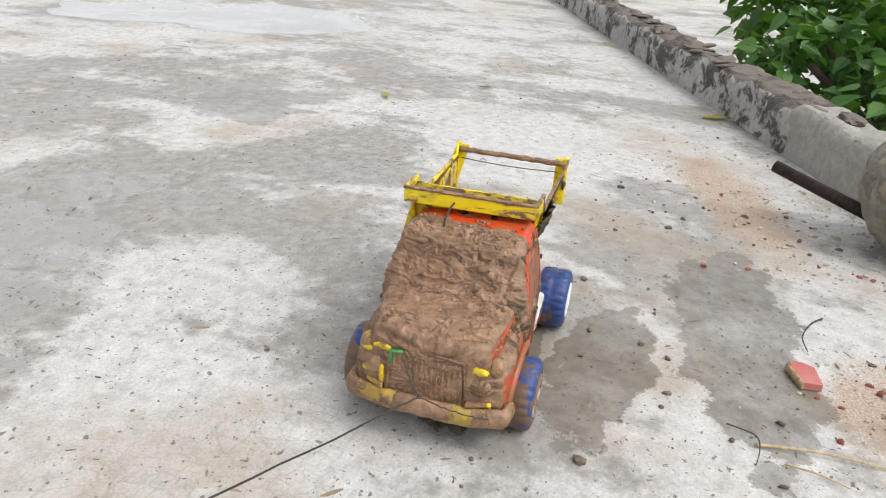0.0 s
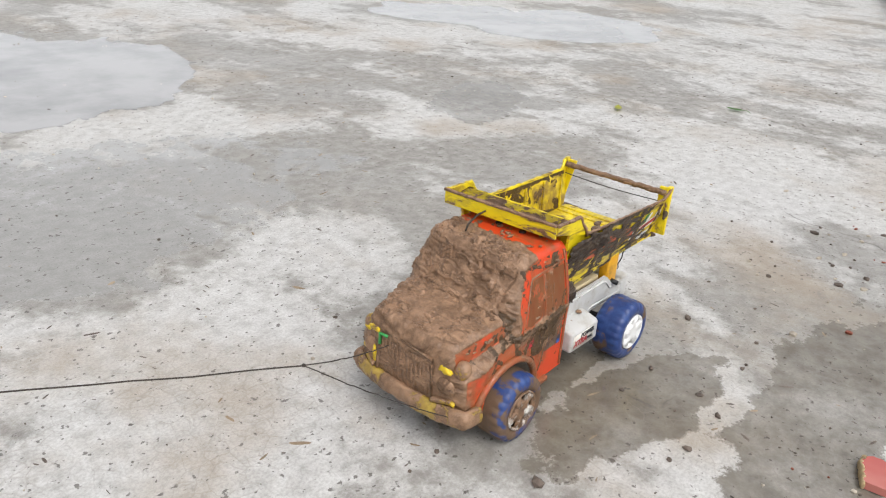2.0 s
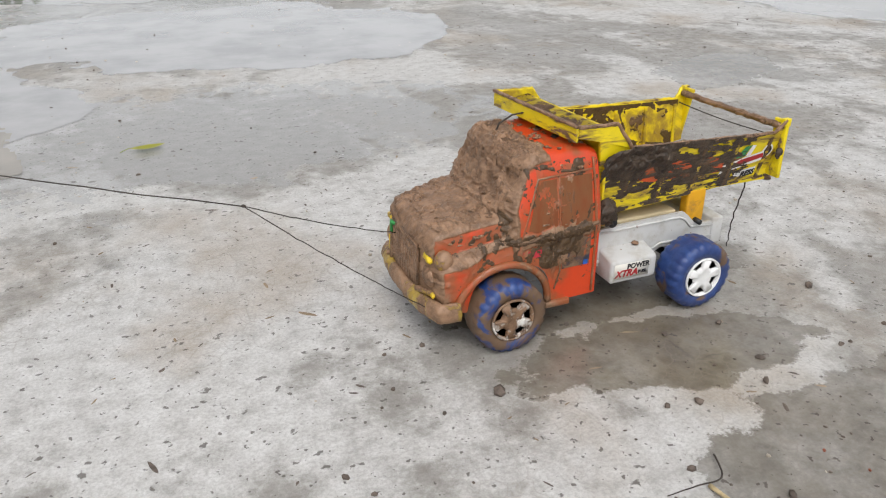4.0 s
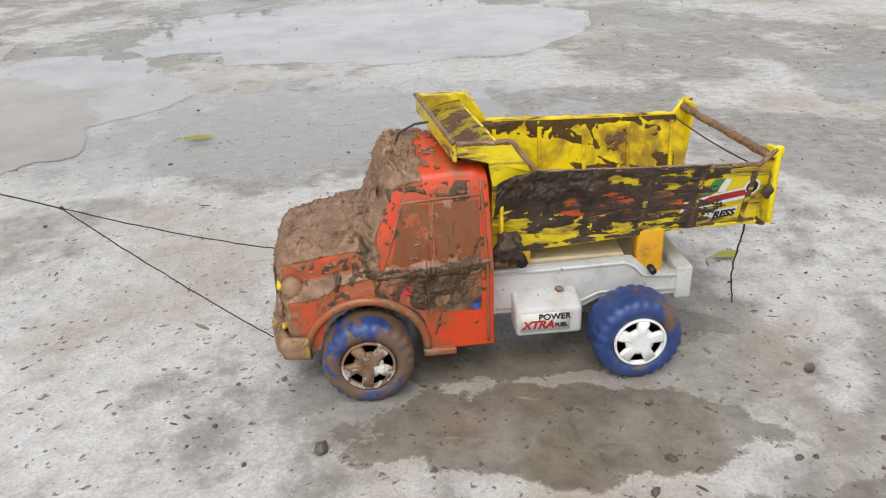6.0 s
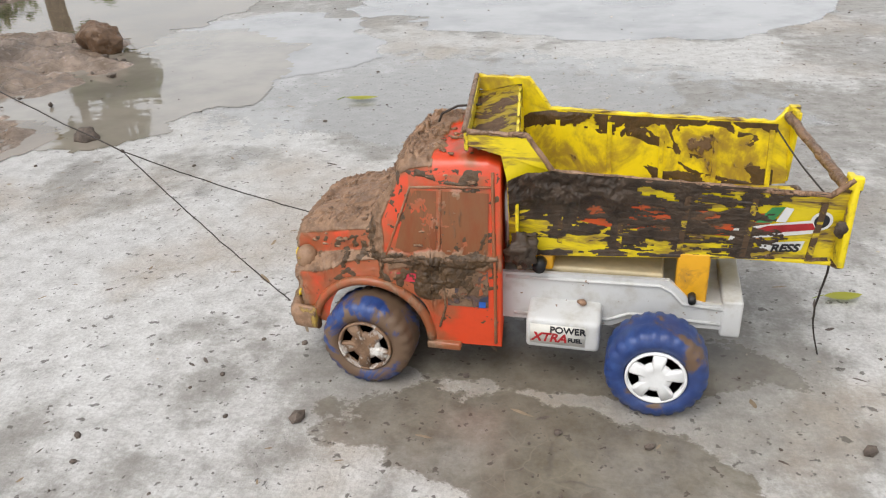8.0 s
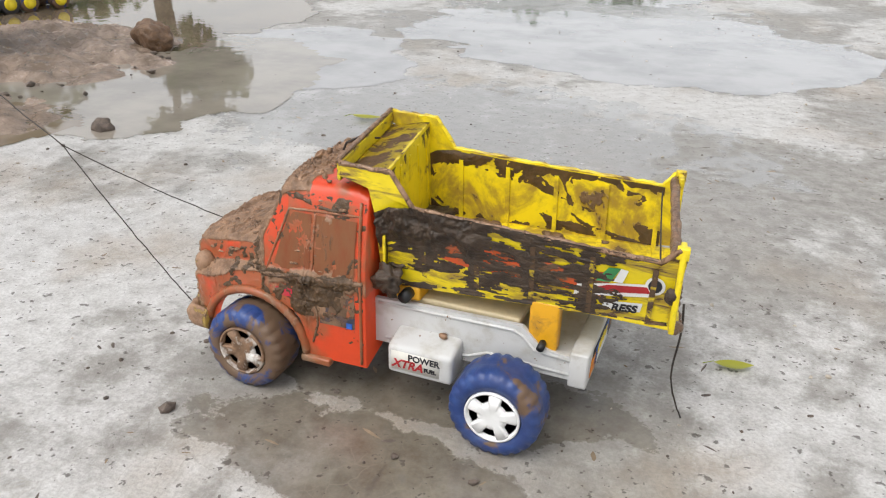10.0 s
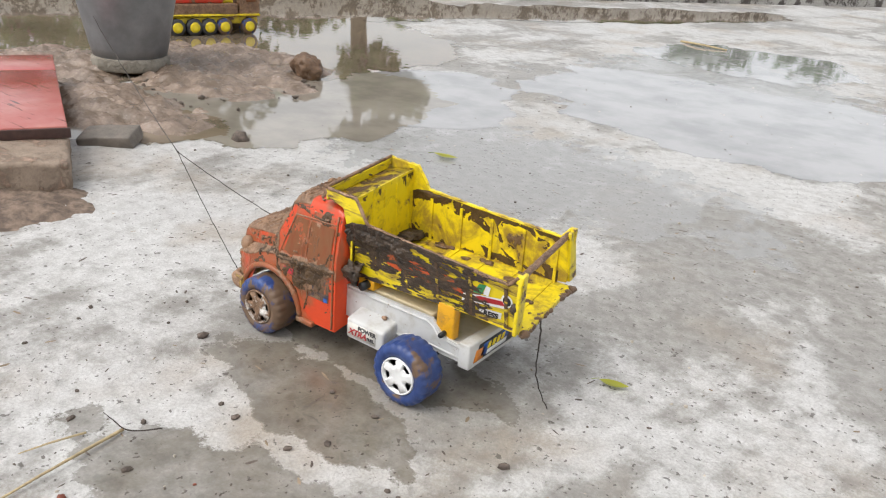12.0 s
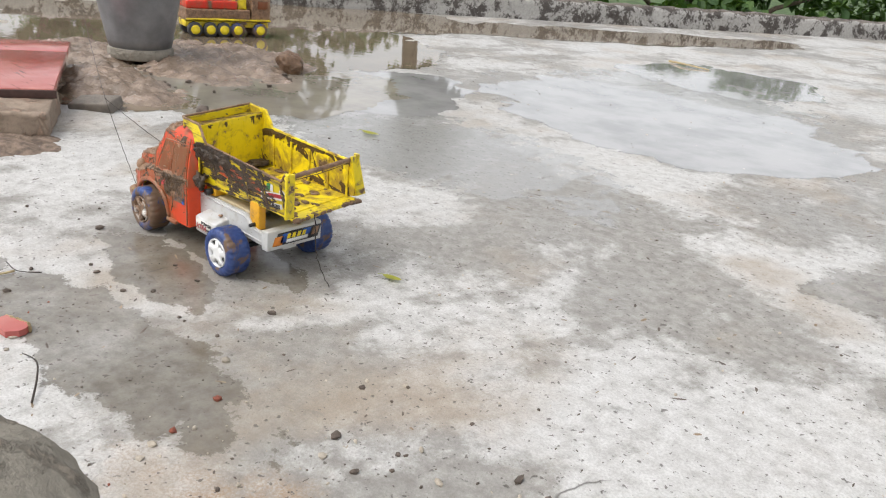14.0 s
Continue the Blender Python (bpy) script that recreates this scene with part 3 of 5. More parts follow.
def tree(place, height, crown_r, seed, leaves, leaf_size, material, label, clumps=None, lobed=False, group="trees beyond the terrace"):
    r = random.Random(seed)
    ob = group_empty("tree", label, "tree", group, place)
    if clumps is None:
        clumps = []
        for _ in range(13):
            a, q = r.uniform(0, 6.28), crown_r * r.uniform(0.15, 0.85)
            clumps.append((q * math.cos(a), q * math.sin(a), height * r.uniform(0.55, 0.98), crown_r * r.uniform(0.25, 0.45), 0.75))
    bm = bmesh.new()
    add_tube(bm, [(0, 0, 0), (0.05, 0.03, height * 0.3), (0.02, -0.04, height * 0.6), (0, 0, height * 0.85)], height * 0.03, 9, 0.35)
    part("trunk", bm, M_BARK, ob)
    for cx, cy, cz, rad, _ in clumps[:8]:
        bm = bmesh.new()
        z0 = min(height * 0.8, max(height * 0.3, cz - rad * 1.6))
        add_tube(bm, [(0.02, 0, z0), (cx * 0.5, cy * 0.5, z0 + (cz - z0) * 0.65), (cx, cy, cz)], height * 0.011, 6, 0.3)
        part("limb", bm, M_BARK, ob)
    crown = leaf_cloud("crown", clumps, leaves, leaf_size, material, ob, seed, lobed=lobed)
    return ob


# the broad-leaved tree that leans over the near parapet
base = beside(0.9, 1.0, -3.4)
clumps = []
rng = random.Random(11)
for s, w, z, rad in ((0.75, 0.45, 0.0, 0.2), (1.15, 0.42, 0.08, 0.2), (0.55, 0.55, 0.05, 0.24), (0.95, 0.65, 0.18, 0.28), (1.5, 0.5, 0.20, 0.22), (0.6, 0.9, 0.25, 0.3), (1.3, 0.9, 0.3, 0.35), (1.9, 0.55, 0.30, 0.2), (1.7, 0.7, 0.1, 0.26),
                     (0.9, 0.6, -0.28, 0.32), (1.35, 0.8, -0.3, 0.36), (0.4, 0.7, -0.3, 0.32), (1.7, 0.95, 0.42, 0.2), (1.4, 1.2, 0.0, 0.4), (0.3, 1.0, 0.1, 0.35)):
    p = beside(s, w, z) - base
    clumps.append((p.x, p.y, p.z, rad, 0.8))
tree(base, 3.5, 0.8, 21, 5600, 0.060, M_LEAF, "leafy green tree reaching over the weathered parapet", clumps, True, "")
for k, (x, y, h, cr, nleaf) in enumerate(((-5.7, 6.3, 6.2, 0.9, 3000), (-7.0, 5.2, 6.6, 1.6, 5200), (-8.5, 3.4, 5.4, 1.7, 4600), (-9.0, 1.2, 4.8, 1.8, 4200), (-3.2, 9.4, 4.4, 1.5, 4200), (-1.6, 11.5, 4.5, 1.7, 4200), (1.0, 13.5, 4.6, 2.0, 4200), (-10.5, 6.0, 5.0, 2.0, 4200), (-4.3, 10.5, 4.4, 1.6, 3600))):
    tree((x, y, -3.4), h, cr, 40 + k, nleaf, 0.17, M_LEAF_FAR, "green tree standing beyond the terrace wall")


# ---- the toy dump truck ----
from mathutils.bvhtree import BVHTree

truck = group_empty("toy_dump_truck", "mud-smeared toy dump truck, orange-red cab, yellow tipper, blue wheels", "toy truck")

FRONT = -0.170
CX = [-0.170, -0.168, -0.162, -0.150, -0.127, -0.113, -0.1085, -0.0885, -0.0850, -0.079, -0.06, -0.015, -0.006]
CT = [0.1060, 0.1092, 0.1116, 0.1136, 0.1170, 0.1200, 0.1220, 0.163, 0.1690, 0.1720, 0.1735, 0.1745, 0.171]
ARC = np.concatenate([[0], np.cumsum(np.hypot(np.diff(CX), np.diff(CT)))])
WX = [-0.170, -0.163, -0.150, -0.100, -0.060, -0.006]
WW = [0.066, 0.069, 0.071, 0.072, 0.070, 0.068]
FENDER_X, FENDER_Z = [-0.170, -0.145, -0.120, -0.095], [0.084, 0.090, 0.095, 0.099]


def cab_top(x):
    return float(np.interp(x, CX, CT))


def cab_bot(x):
    d = abs(x + 0.105)
    arch = 0.034 + math.sqrt(max(0, 0.044 ** 2 - d * d)) if d < 0.044 else 0
    return max(arch, 0.040 if x < -0.13 else 0.031)


def cab_w(x, z):
    """Half the width: rounded fenders below a narrower bonnet, then the upright house."""
    w = float(np.interp(x, WX, WW))
    f = float(np.interp(x, FENDER_X, FENDER_Z))
    bonnet = float(np.interp(x, [-0.170, -0.108], [0.054, 0.062]))
    low = w - (w - bonnet) * smooth01(f - 0.006, f + 0.005, z)
    house = w * (1 - 0.15 * smooth01(0.098, 0.178, z))
    k = smooth01(-0.111, -0.102, x)
    return low * (1 - k) + house * k


def cab_y(x, z, n=14):
    q = min(0.999, max(0.0, (z - cab_bot(x)) / (cab_top(x) - cab_bot(x))))
    return cab_w(x, z) * (1 - q ** n) ** (1 / n)


def nose_sweep(x, y):
    """How far nose and windscreen fall back towards their corners."""
    nose = 0.009 * (abs(y) / 0.068) ** 3 * (1 - smooth01(-0.162, -0.120, x))
    screen = 0.008 * (abs(y) / 0.062) ** 2.5 * smooth01(-0.117, -0.108, x) * (1 - smooth01(-0.080, -0.045, x))
    return nose + screen


def build_cab():
    bm = bmesh.new()
    rings = []
    xs = np.concatenate([np.linspace(FRONT, -0.1115, 52), np.linspace(-0.1105, -0.082, 62), np.linspace(-0.081, -0.006, 60)])
    n_ring = 210
    for x in xs:
        b, t = cab_bot(x), cab_top(x)
        pts = []
        for th in np.linspace(0, math.pi, 1600):
            c, s = math.cos(th), math.sin(th)
            z = b + (t - b) * abs(s) ** (2 / 14)
            pts.append((-cab_w(x, z) * math.copysign(abs(c) ** (2 / 14), c), z))
        pts = np.array(pts)
        d = np.concatenate([[0], np.cumsum(np.hypot(*np.diff(pts, axis=0).T))])
        u = np.linspace(0, d[-1], n_ring)
        rings.append([(x, float(np.interp(v, d, pts[:, 0])), float(np.interp(v, d, pts[:, 1]))) for v in u])
    front = []
    for k in range(18, 0, -1):
        s = 1 - (k / 18.5)
        front.append([(FRONT - 0.003 * (1 - s ** 3), p[1] * s, 0.068 + (p[2] - 0.068) * s) for p in rings[0]])
    rows = [[bm.verts.new(p) for p in ring] for ring in front + rings]
    for a, b in zip(rows, rows[1:]):
        for k in range(n_ring - 1):
            bm.faces.new((a[k], a[k + 1], b[k + 1], b[k]))
    bm.faces.new(rows[-1])
    bmesh.ops.recalc_face_normals(bm, faces=bm.faces)
    bm.normal_update()
    mud, moves = [], []
    for v in bm.verts:
        c, n = v.co, v.normal
        a = smooth01(0.25, 0.6, max(-n.x, n.z))
        side = 0.52 + 0.34 * noise.fractal(c * 34, 0.8, 2, 4)
        if c.x > -0.1:
            side += 0.5 * (1 - smooth01(0.003, 0.010, abs(c.z - 0.1)))
            side -= 0.22 * smooth01(0.148, 0.158, c.z)
            side -= 0.34 * (1 - smooth01(0.055, 0.075, c.z)) * smooth01(-0.06, -0.03, c.x) + 0.3 * smooth01(-0.018, -0.012, c.x)
        if -0.102 < c.x < -0.080 and c.z > 0.1 and abs(n.y) > 0.5:
            side -= 0.3
        a = max(a, side)
        if c.x > -0.056 + 0.010 * noise.noise(c * 60) and n.z > 0.3:
            a *= 0.16 + 0.6 * noise.fractal(c * 40 + Vector((4, 1, 0)), 0.8, 2, 3)
        big = noise.fractal(c * 24, 0.75, 2.1, 4)
        fine = noise.fractal(c * 230, 0.6, 2.0, 3)
        amt = min(1.0, max(0.0, a)) ** 2
        h = 0.0
        for k in range(3):
            q = Vector((c.x * 42, c.y * (15 + 5 * k), c.z * 42)) + Vector((k * 7.3, k * 3.1, k * 5.7))
            f = noise.fractal(q + 0.7 * Vector((noise.noise(q * 2.3), noise.noise(q * 2.3 + Vector((5, 1, 0))), noise.noise(q * 2.3 + Vector((0, 4, 8))))), 1.0, 2.1, 3)
            h += 0.0015 * smooth01(0.05 + 0.07 * k, 0.085 + 0.07 * k, f) * (1.0 - 0.6 * smooth01(0.1, 0.5, f))
        move = n * amt * (0.0004 + 0.0010 * big + h + 0.00018 * fine)
        if -0.115 < c.x < -0.078 and n.x < -0.35:
            jag = 0.0035 * noise.fractal(c * 80 + Vector((7, 0, 3)), 0.8, 2, 3)
            glass = smooth01(0.055, 0.049, abs(c.y) + jag) * smooth01(0.126, 0.130, c.z + jag) * smooth01(0.161, 0.156, c.z + jag)
            move -= n * 0.0042 * glass * (0.75 + 0.6 * noise.noise(c * 30))
        moves.append(move)
        mud.append(min(1.0, max(0.0, a)))
    for v, d in zip(bm.verts, moves):
        v.co += d
        v.co.x -= 0.018 * (v.co.y + 0.066) / 0.132 * smooth01(-0.06, -0.006, v.co.x)
        v.co.x += nose_sweep(v.co.x, v.co.y)
    ob = part("cab", bm, M_CAB, truck, "orange-red plastic cab caked with wet mud")
    at = ob.data.attributes.new("mud", "FLOAT", "POINT")
    at.data.foreach_set("value", mud)
    return ob


cab = build_cab()


def cab_patch(name, x0, x1, z0, z1, side, off, material, label="", lean=0.0, nx=14, nz=14):
    """A sheet that follows the cab's flank."""
    bm = bmesh.new()
    g = []
    for i in range(nx + 1):
        row = []
        for j in range(nz + 1):
            w = j / nz
            z = z0 + (z1 - z0) * w
            x = x0 + lean * w + (x1 - x0 - lean * w) * i / nx
            row.append(bm.verts.new((x, side * (cab_y(x, z) + off), z)))
        g.append(row)
    for a, b in zip(g, g[1:]):
        for j in range(nz):
            bm.faces.new((a[j], b[j], b[j + 1], a[j + 1]) if side < 0 else (a[j + 1], b[j + 1], b[j], a[j]))
    return part(name, bm, material, cab, label)


def cab_line(name, pts, side, r, material, off=0.0005):
    bm = bmesh.new()
    fine = []
    for (xa, za), (xb, zb) in zip(pts, pts[1:]):
        for k in range(10):
            x, z = xa + (xb - xa) * k / 10, za + (zb - za) * k / 10
            fine.append((x, side * (cab_y(x, z) + off + 0.0006 * noise.noise(Vector((x * 300, side, z * 300)))), z))
    fine.append((pts[-1][0], side * (cab_y(*pts[-1]) + off), pts[-1][1]))
    add_tube(bm, fine, r, 8)
    return part(name, bm, material, cab)


for side in (-1, 1):
    cab_patch("side_window", -0.083, -0.052, 0.106, 0.151, side, 0.0009, M_FILM, "mud-filmed side window", 0.012)
    cab_patch("side_window", -0.048, -0.015, 0.106, 0.151, side, 0.0009, M_FILM, "mud-filmed side window")
    cab_line("window_frame", [(-0.089, 0.103), (-0.071, 0.153), (-0.012, 0.155), (-0.011, 0.104)], side, 0.0010, M_CAB_PLAIN)
    cab_line("window_mullion", [(-0.050, 0.105), (-0.049, 0.152)], side, 0.0011, M_CAB_PLAIN)
    cab_line("mud_ridge", [(-0.094, 0.099), (-0.06, 0.1005), (-0.03, 0.1025), (-0.008, 0.1045)], side, 0.0022, M_MUD_D)
    cab_line("door_seam", [(-0.048, 0.099), (-0.047, 0.062), (-0.052, 0.045)], side, 0.0009, M_MUD_D)
    cab_line("door_edge", [(-0.013, 0.165), (-0.010, 0.10), (-0.010, 0.034)], side, 0.0012, M_CAB_PLAIN)
    bm = bmesh.new()
    add_tube(bm, [(-0.105 + 0.0465 * math.cos(t), side * (0.0700 + 0.003 * math.sin(t)), 0.034 + 0.0465 * math.sin(t)) for t in np.linspace(0.0, 0.92 * math.pi, 40)], 0.0036, 12)
    for v in bm.verts:
        v.co += v.co.normalized() * 0.0006 * noise.fractal(v.co * 160, 0.8, 2, 3)
    part("wheel_arch", bm, M_CAB_PLAIN, cab, "muddy flared wheel arch")
    bm = bmesh.new()
    add_box(bm, -0.062, -0.036, side * 0.070 - 0.004, side * 0.070 + 0.004, 0.027, 0.033, 0.0015)
    part("step", bm, M_CAB_PLAIN, cab)
    # lamps
    bm = bmesh.new()
    add_lump(bm, (-0.1590, side * 0.0585, 0.0885), (0.0085, 0.0080, 0.0095), 0.12, 40, 3, side)
    part("headlamp", bm, M_YEL_DIRTY, truck, "yellow headlamp housing smeared with mud")
    bm = bmesh.new()
    add_lump(bm, (-0.1690, side * 0.0475, 0.0715), (0.0042, 0.0115, 0.0090), 0.22, 70, 4, side + 4)
    part("lamp_glass", bm, M_MUD, truck, "lamp buried under mud")
    bm = bmesh.new()
    add_box(bm, -0.1750, -0.168, side * 0.047 - 0.009, side * 0.047 + 0.009, 0.0545, 0.0590, 0.0015)
    for v in bm.verts:
        v.co.x += 0.5 * (abs(v.co.y) - 0.047)
    part("indicator", bm, M_YEL_DIRTY, truck)

cab_patch("door_sticker", -0.045, -0.015, 0.064, 0.094, -1, 0.0007, muddy_plastic("printed_sticker", (0.03, 0.035, 0.06), 0.50, 0.1, (1, 1, 1), 60, 0.5, 0.5, seed=6.0), "dark printed sticker under mud")
cab_patch("sticker_print", -0.036, -0.022, 0.074, 0.090, -1, 0.0010, muddy_plastic("red_orange_print", (0.5, 0.09, 0.05), 0.46, 0.1, (1, 1, 1), 90, 0.6, 0.6, seed=9.0))
cab_patch("sticker_print", -0.022, -0.017, 0.064, 0.069, -1, 0.0011, M_STICK_BLUE)
cab_patch("sticker_print", -0.082, -0.068, 0.082, 0.089, -1, 0.0009, muddy_plastic("crimson_print", (0.55, 0.02, 0.05), 0.58, 0.1, (1, 1, 1), 70, 0.4, 0.4, seed=2.0), "crimson flame sticker", -0.006)

# grille with upright bars and its frame
bm = bmesh.new()
for i in range(13):
    y = -0.030 + 0.005 * i
    add_box(bm, -0.1750, -0.171, y - 0.0014, y + 0.0012, 0.054, 0.092, 0.0005, 1)
for v in bm.verts:
    v.co.x -= 0.0012 * noise.fractal(v.co * 120, 0.8, 2, 3)
for v in bm.verts:
    v.co.x += nose_sweep(FRONT, v.co.y)
grille = part("grille", bm, M_MUD, truck, "mud-clogged grille bars")
for name, pts, mat in (("grille_frame", [(-0.185, 0.034, 0.090), (-0.1865, 0.036, 0.052), (-0.187, 0.030, 0.048)], M_YEL_DIRTY), ("grille_frame", [(-0.1845, 0.033, 0.0935), (-0.1835, 0.0, 0.0955), (-0.1845, -0.033, 0.0935), (-0.186, -0.036, 0.05)], M_MUD),
                       ("grille_trim", [(-0.1865, 0.0325, 0.080), (-0.1862, 0.0325, 0.0915), (-0.186, 0.022, 0.0925)], M_GREENBIT), ("hood_trim", [(-0.176, 0.046, 0.100), (-0.178, 0.036, 0.1015), (-0.179, 0.028, 0.101)], M_YEL_DIRTY)):
    bm = bmesh.new()
    add_tube(bm, [(x + 0.0105 + nose_sweep(FRONT, y), y, z + 0.002) for x, y, z in pts], 0.0017, 8)
    part(name, bm, mat, truck)

bm = bmesh.new()
bmesh.ops.create_grid(bm, x_segments=60, y_segments=40, size=1.0)
for v in bm.verts:
    y, z = v.co.x * 0.036, 0.073 + v.co.y * 0.0225
    v.co = Vector((-0.1743 + nose_sweep(FRONT, y) - 0.0010 * noise.fractal(Vector((y * 110, z * 110, 2)), 0.8, 2, 4), y, z))
bmesh.ops.recalc_face_normals(bm, faces=bm.faces)
part("grille_mud", bm, M_MUD, grille, "mud packed between the grille bars")
# bumper wraps round to both front wheels
bm = bmesh.new()
pts = []
for t in np.linspace(-1.25, 1.25, 141):
    q = min(1.0, abs(t))
    y = math.copysign(0.0715 * q + 0.006 * max(0, abs(t) - 1), t)
    pts.append((-0.1760 + 0.010 * q ** 3 + 0.07 * max(0, abs(t) - 1), y, 0.0435))
add_tube(bm, pts, 0.0056, 20)
for v in bm.verts:
    v.co.z = 0.0435 + (v.co.z - 0.0435) * 1.75
    v.co += Vector((v.co.x, v.co.y, 0)).normalized() * 0.0020 * noise.fractal(v.co * 100, 0.9, 2.1, 4)
part("bumper", bm, muddy_plastic("muddy_yellow_bumper", (0.55, 0.40, 0.06), 0.43, 0.2, (1, 1, 1), 26, 0.6, 0.1, seed=7.5), truck, "mud-coated yellow front bumper")

# thick clods on hood, roof and pillar
rng = random.Random(3)
bm = bmesh.new()
for i in range(130):
    x = rng.uniform(-0.158, -0.01)
    yy = rng.uniform(-0.95, 0.95) * cab_w(x, cab_top(x)) * 0.93
    z = cab_top(x) + 0.0006
    if rng.random() < 0.25:
        z = rng.uniform(0.10, cab_top(x) * 0.97)
        yy = math.copysign(cab_y(x, z), -1 if rng.random() < 0.75 else 1)
    s = rng.uniform(0.0006, 0.0018)
    add_lump(bm, (x + nose_sweep(x, yy), yy, z), (s * rng.uniform(1.2, 2.6), s * rng.uniform(1.0, 2.0), s * 0.7), 0.9, 420, 2, i)
tagged(part("clod_crust", bm, M_MUD, cab, "loose clods of mud"), kind="stuff")
for y in (-0.018, 0.012):
    bm = bmesh.new()
    add_lathe(bm, [(0.004, 0.171), (0.004, 0.1745), (0.0025, 0.1762)], 14, (-0.030, y, 0))
    part("screw", bm, M_ROD, cab)

# wheels
def build_wheel(x, side, tyre_mat, rim_mat, turn):
    prof = [(r, h * side) for r, h in ((0.020, -0.0165), (0.029, -0.018), (0.0335, -0.0155), (0.0350, -0.0115), (0.0350, -0.003), (0.0340, 0.0), (0.0350, 0.003), (0.0350, 0.0115), (0.0335, 0.0155), (0.028, 0.018), (0.0216, 0.0172), (0.0206, 0.0060))]
    bm = bmesh.new()
    add_lathe(bm, prof, 120, (0, 0, 0), "y", lambda i, k: 0.962 if (i in (2, 3, 7, 8) and (k + (2 if i < 5 else 0)) % 5 < 2) else 1.0)
    wheel = part("wheel", bm, tyre_mat, truck, "blue plastic tyre with tread lugs")
    wheel.matrix_basis = pose(x, side * 0.0745, 0.035, 0, turn, 0)
    # near-black disc added as the shade seen through the star's openings
    bm = bmesh.new()
    o = side
    add_lathe(bm, [(0.0, o * 0.0075), (0.0205, o * 0.0075), (0.0205, o * 0.0065), (0.0, o * 0.0065)], 40, (0, 0, 0), "y")
    part("rim_shade_disc", bm, M_DARK, wheel)
    bm = bmesh.new()
    add_lathe(bm, [(0.0184, o * 0.0140), (0.0187, o * 0.0178), (0.0195, o * 0.0186), (0.0207, o * 0.0180), (0.0207, o * 0.0140)], 60, (0, 0, 0), "y")
    part("rim_ring", bm, rim_mat, wheel)
    bm = bmesh.new()
    k = 100
    ring = []
    for i in range(k):
        a = 2 * math.pi * i / k
        c = 0.5 + 0.5 * math.cos(5 * a)
        ring.append((a, 0.0114 + 0.0073 * smooth01(0.32, 0.72, c)))
    lo = [bm.verts.new((r * math.cos(a), o * 0.0148, r * math.sin(a))) for a, r in ring]
    hi = [bm.verts.new((r * 0.985 * math.cos(a), o * (0.0166 + 0.0018 * smooth01(0.011, 0.0185, r)), r * 0.985 * math.sin(a))) for a, r in ring]
    mid = [bm.verts.new((0.0075 * math.cos(a), o * 0.0182, 0.0075 * math.sin(a))) for a, r in ring]
    cap = [bm.verts.new((0.0055 * math.cos(a), o * 0.0176, 0.0055 * math.sin(a))) for a, r in ring]
    for p, q in ((lo, hi), (hi, mid), (mid, cap)):
        for i in range(k):
            bm.faces.new((p[i], p[(i + 1) % k], q[(i + 1) % k], q[i]))
    bm.faces.new(cap)
    bmesh.ops.recalc_face_normals(bm, faces=bm.faces)
    part("rim_star", bm, rim_mat, wheel)


for side in (-1, 1):
    build_wheel(-0.105, side, M_BLUE_MUD, M_RIM_MUD, 25)
    build_wheel(0.105, side, M_BLUE, M_RIM, -12)
for x in (-0.105, 0.105):
    bm = bmesh.new()
    add_tube(bm, [(x, -0.07, 0.035), (x, 0.07, 0.035)], 0.004, 10)
    part("axle", bm, M_DARK, truck)

# chassis, tank, rear bumper
bm = bmesh.new()
outline = [(-0.02, 0.044), (0.072, 0.045), (0.085, 0.052), (0.125, 0.050), (0.150, 0.050), (0.150, 0.070), (0.136, 0.070), (0.124, 0.073), (0.117, 0.080), (0.110, 0.086), (0.02, 0.084), (-0.02, 0.082)]


def slab_from(bm, outline, y_of, thick):
    """A plate cut to an outline in x and z; y_of(x, z) gives its outer face."""
    a = [bm.verts.new((x, y_of(x, z), z)) for x, z in outline]
    b = [bm.verts.new((x, y_of(x, z) + thick, z)) for x, z in outline]
    f0, f1 = bm.faces.new(a), bm.faces.new(b[::-1])
    k = len(a)
    sides = [bm.faces.new((a[i], b[i], b[(i + 1) % k], a[(i + 1) % k])) for i in range(k)]
    return f0, f1, sides


slab_from(bm, outline, lambda x, z: -0.046, 0.004)
slab_from(bm, outline, lambda x, z: 0.042, 0.004)
add_box(bm, -0.02, 0.150, -0.0425, 0.0425, 0.050, 0.066, 0.002)
bmesh.ops.recalc_face_normals(bm, faces=bm.faces)
chassis = part("chassis", bm, M_WHITE, truck, "white plastic chassis", False)
for side in (-1, 1):
    for pts in ([(-0.006, 0.0795), (0.104, 0.0815), (0.112, 0.0775), (0.120, 0.0685), (0.148, 0.0665)], [(0.0, 0.049), (0.07, 0.050), (0.084, 0.0565), (0.148, 0.0545)]):
        bm = bmesh.new()
        add_tube(bm, [(x, side * 0.0462, z) for x, z in pts], 0.0013, 8)
        part("chassis_rib", bm, M_WHITE, chassis)
bm = bmesh.new()
add_box(bm, 0.0, 0.106, -0.038, 0.038, 0.0800, 0.0865, 0.002)
part("deck", bm, plain("cream_plastic", (0.58, 0.48, 0.30), 0.45, 0, 0.15), truck, "cream plastic chassis deck")
bm = bmesh.new()
add_box(bm, 0.006, 0.028, -0.0440, 0.0440, 0.0860, 0.098, 0.002)
part("subframe", bm, M_AMBER, truck, "amber plastic tipper subframe")
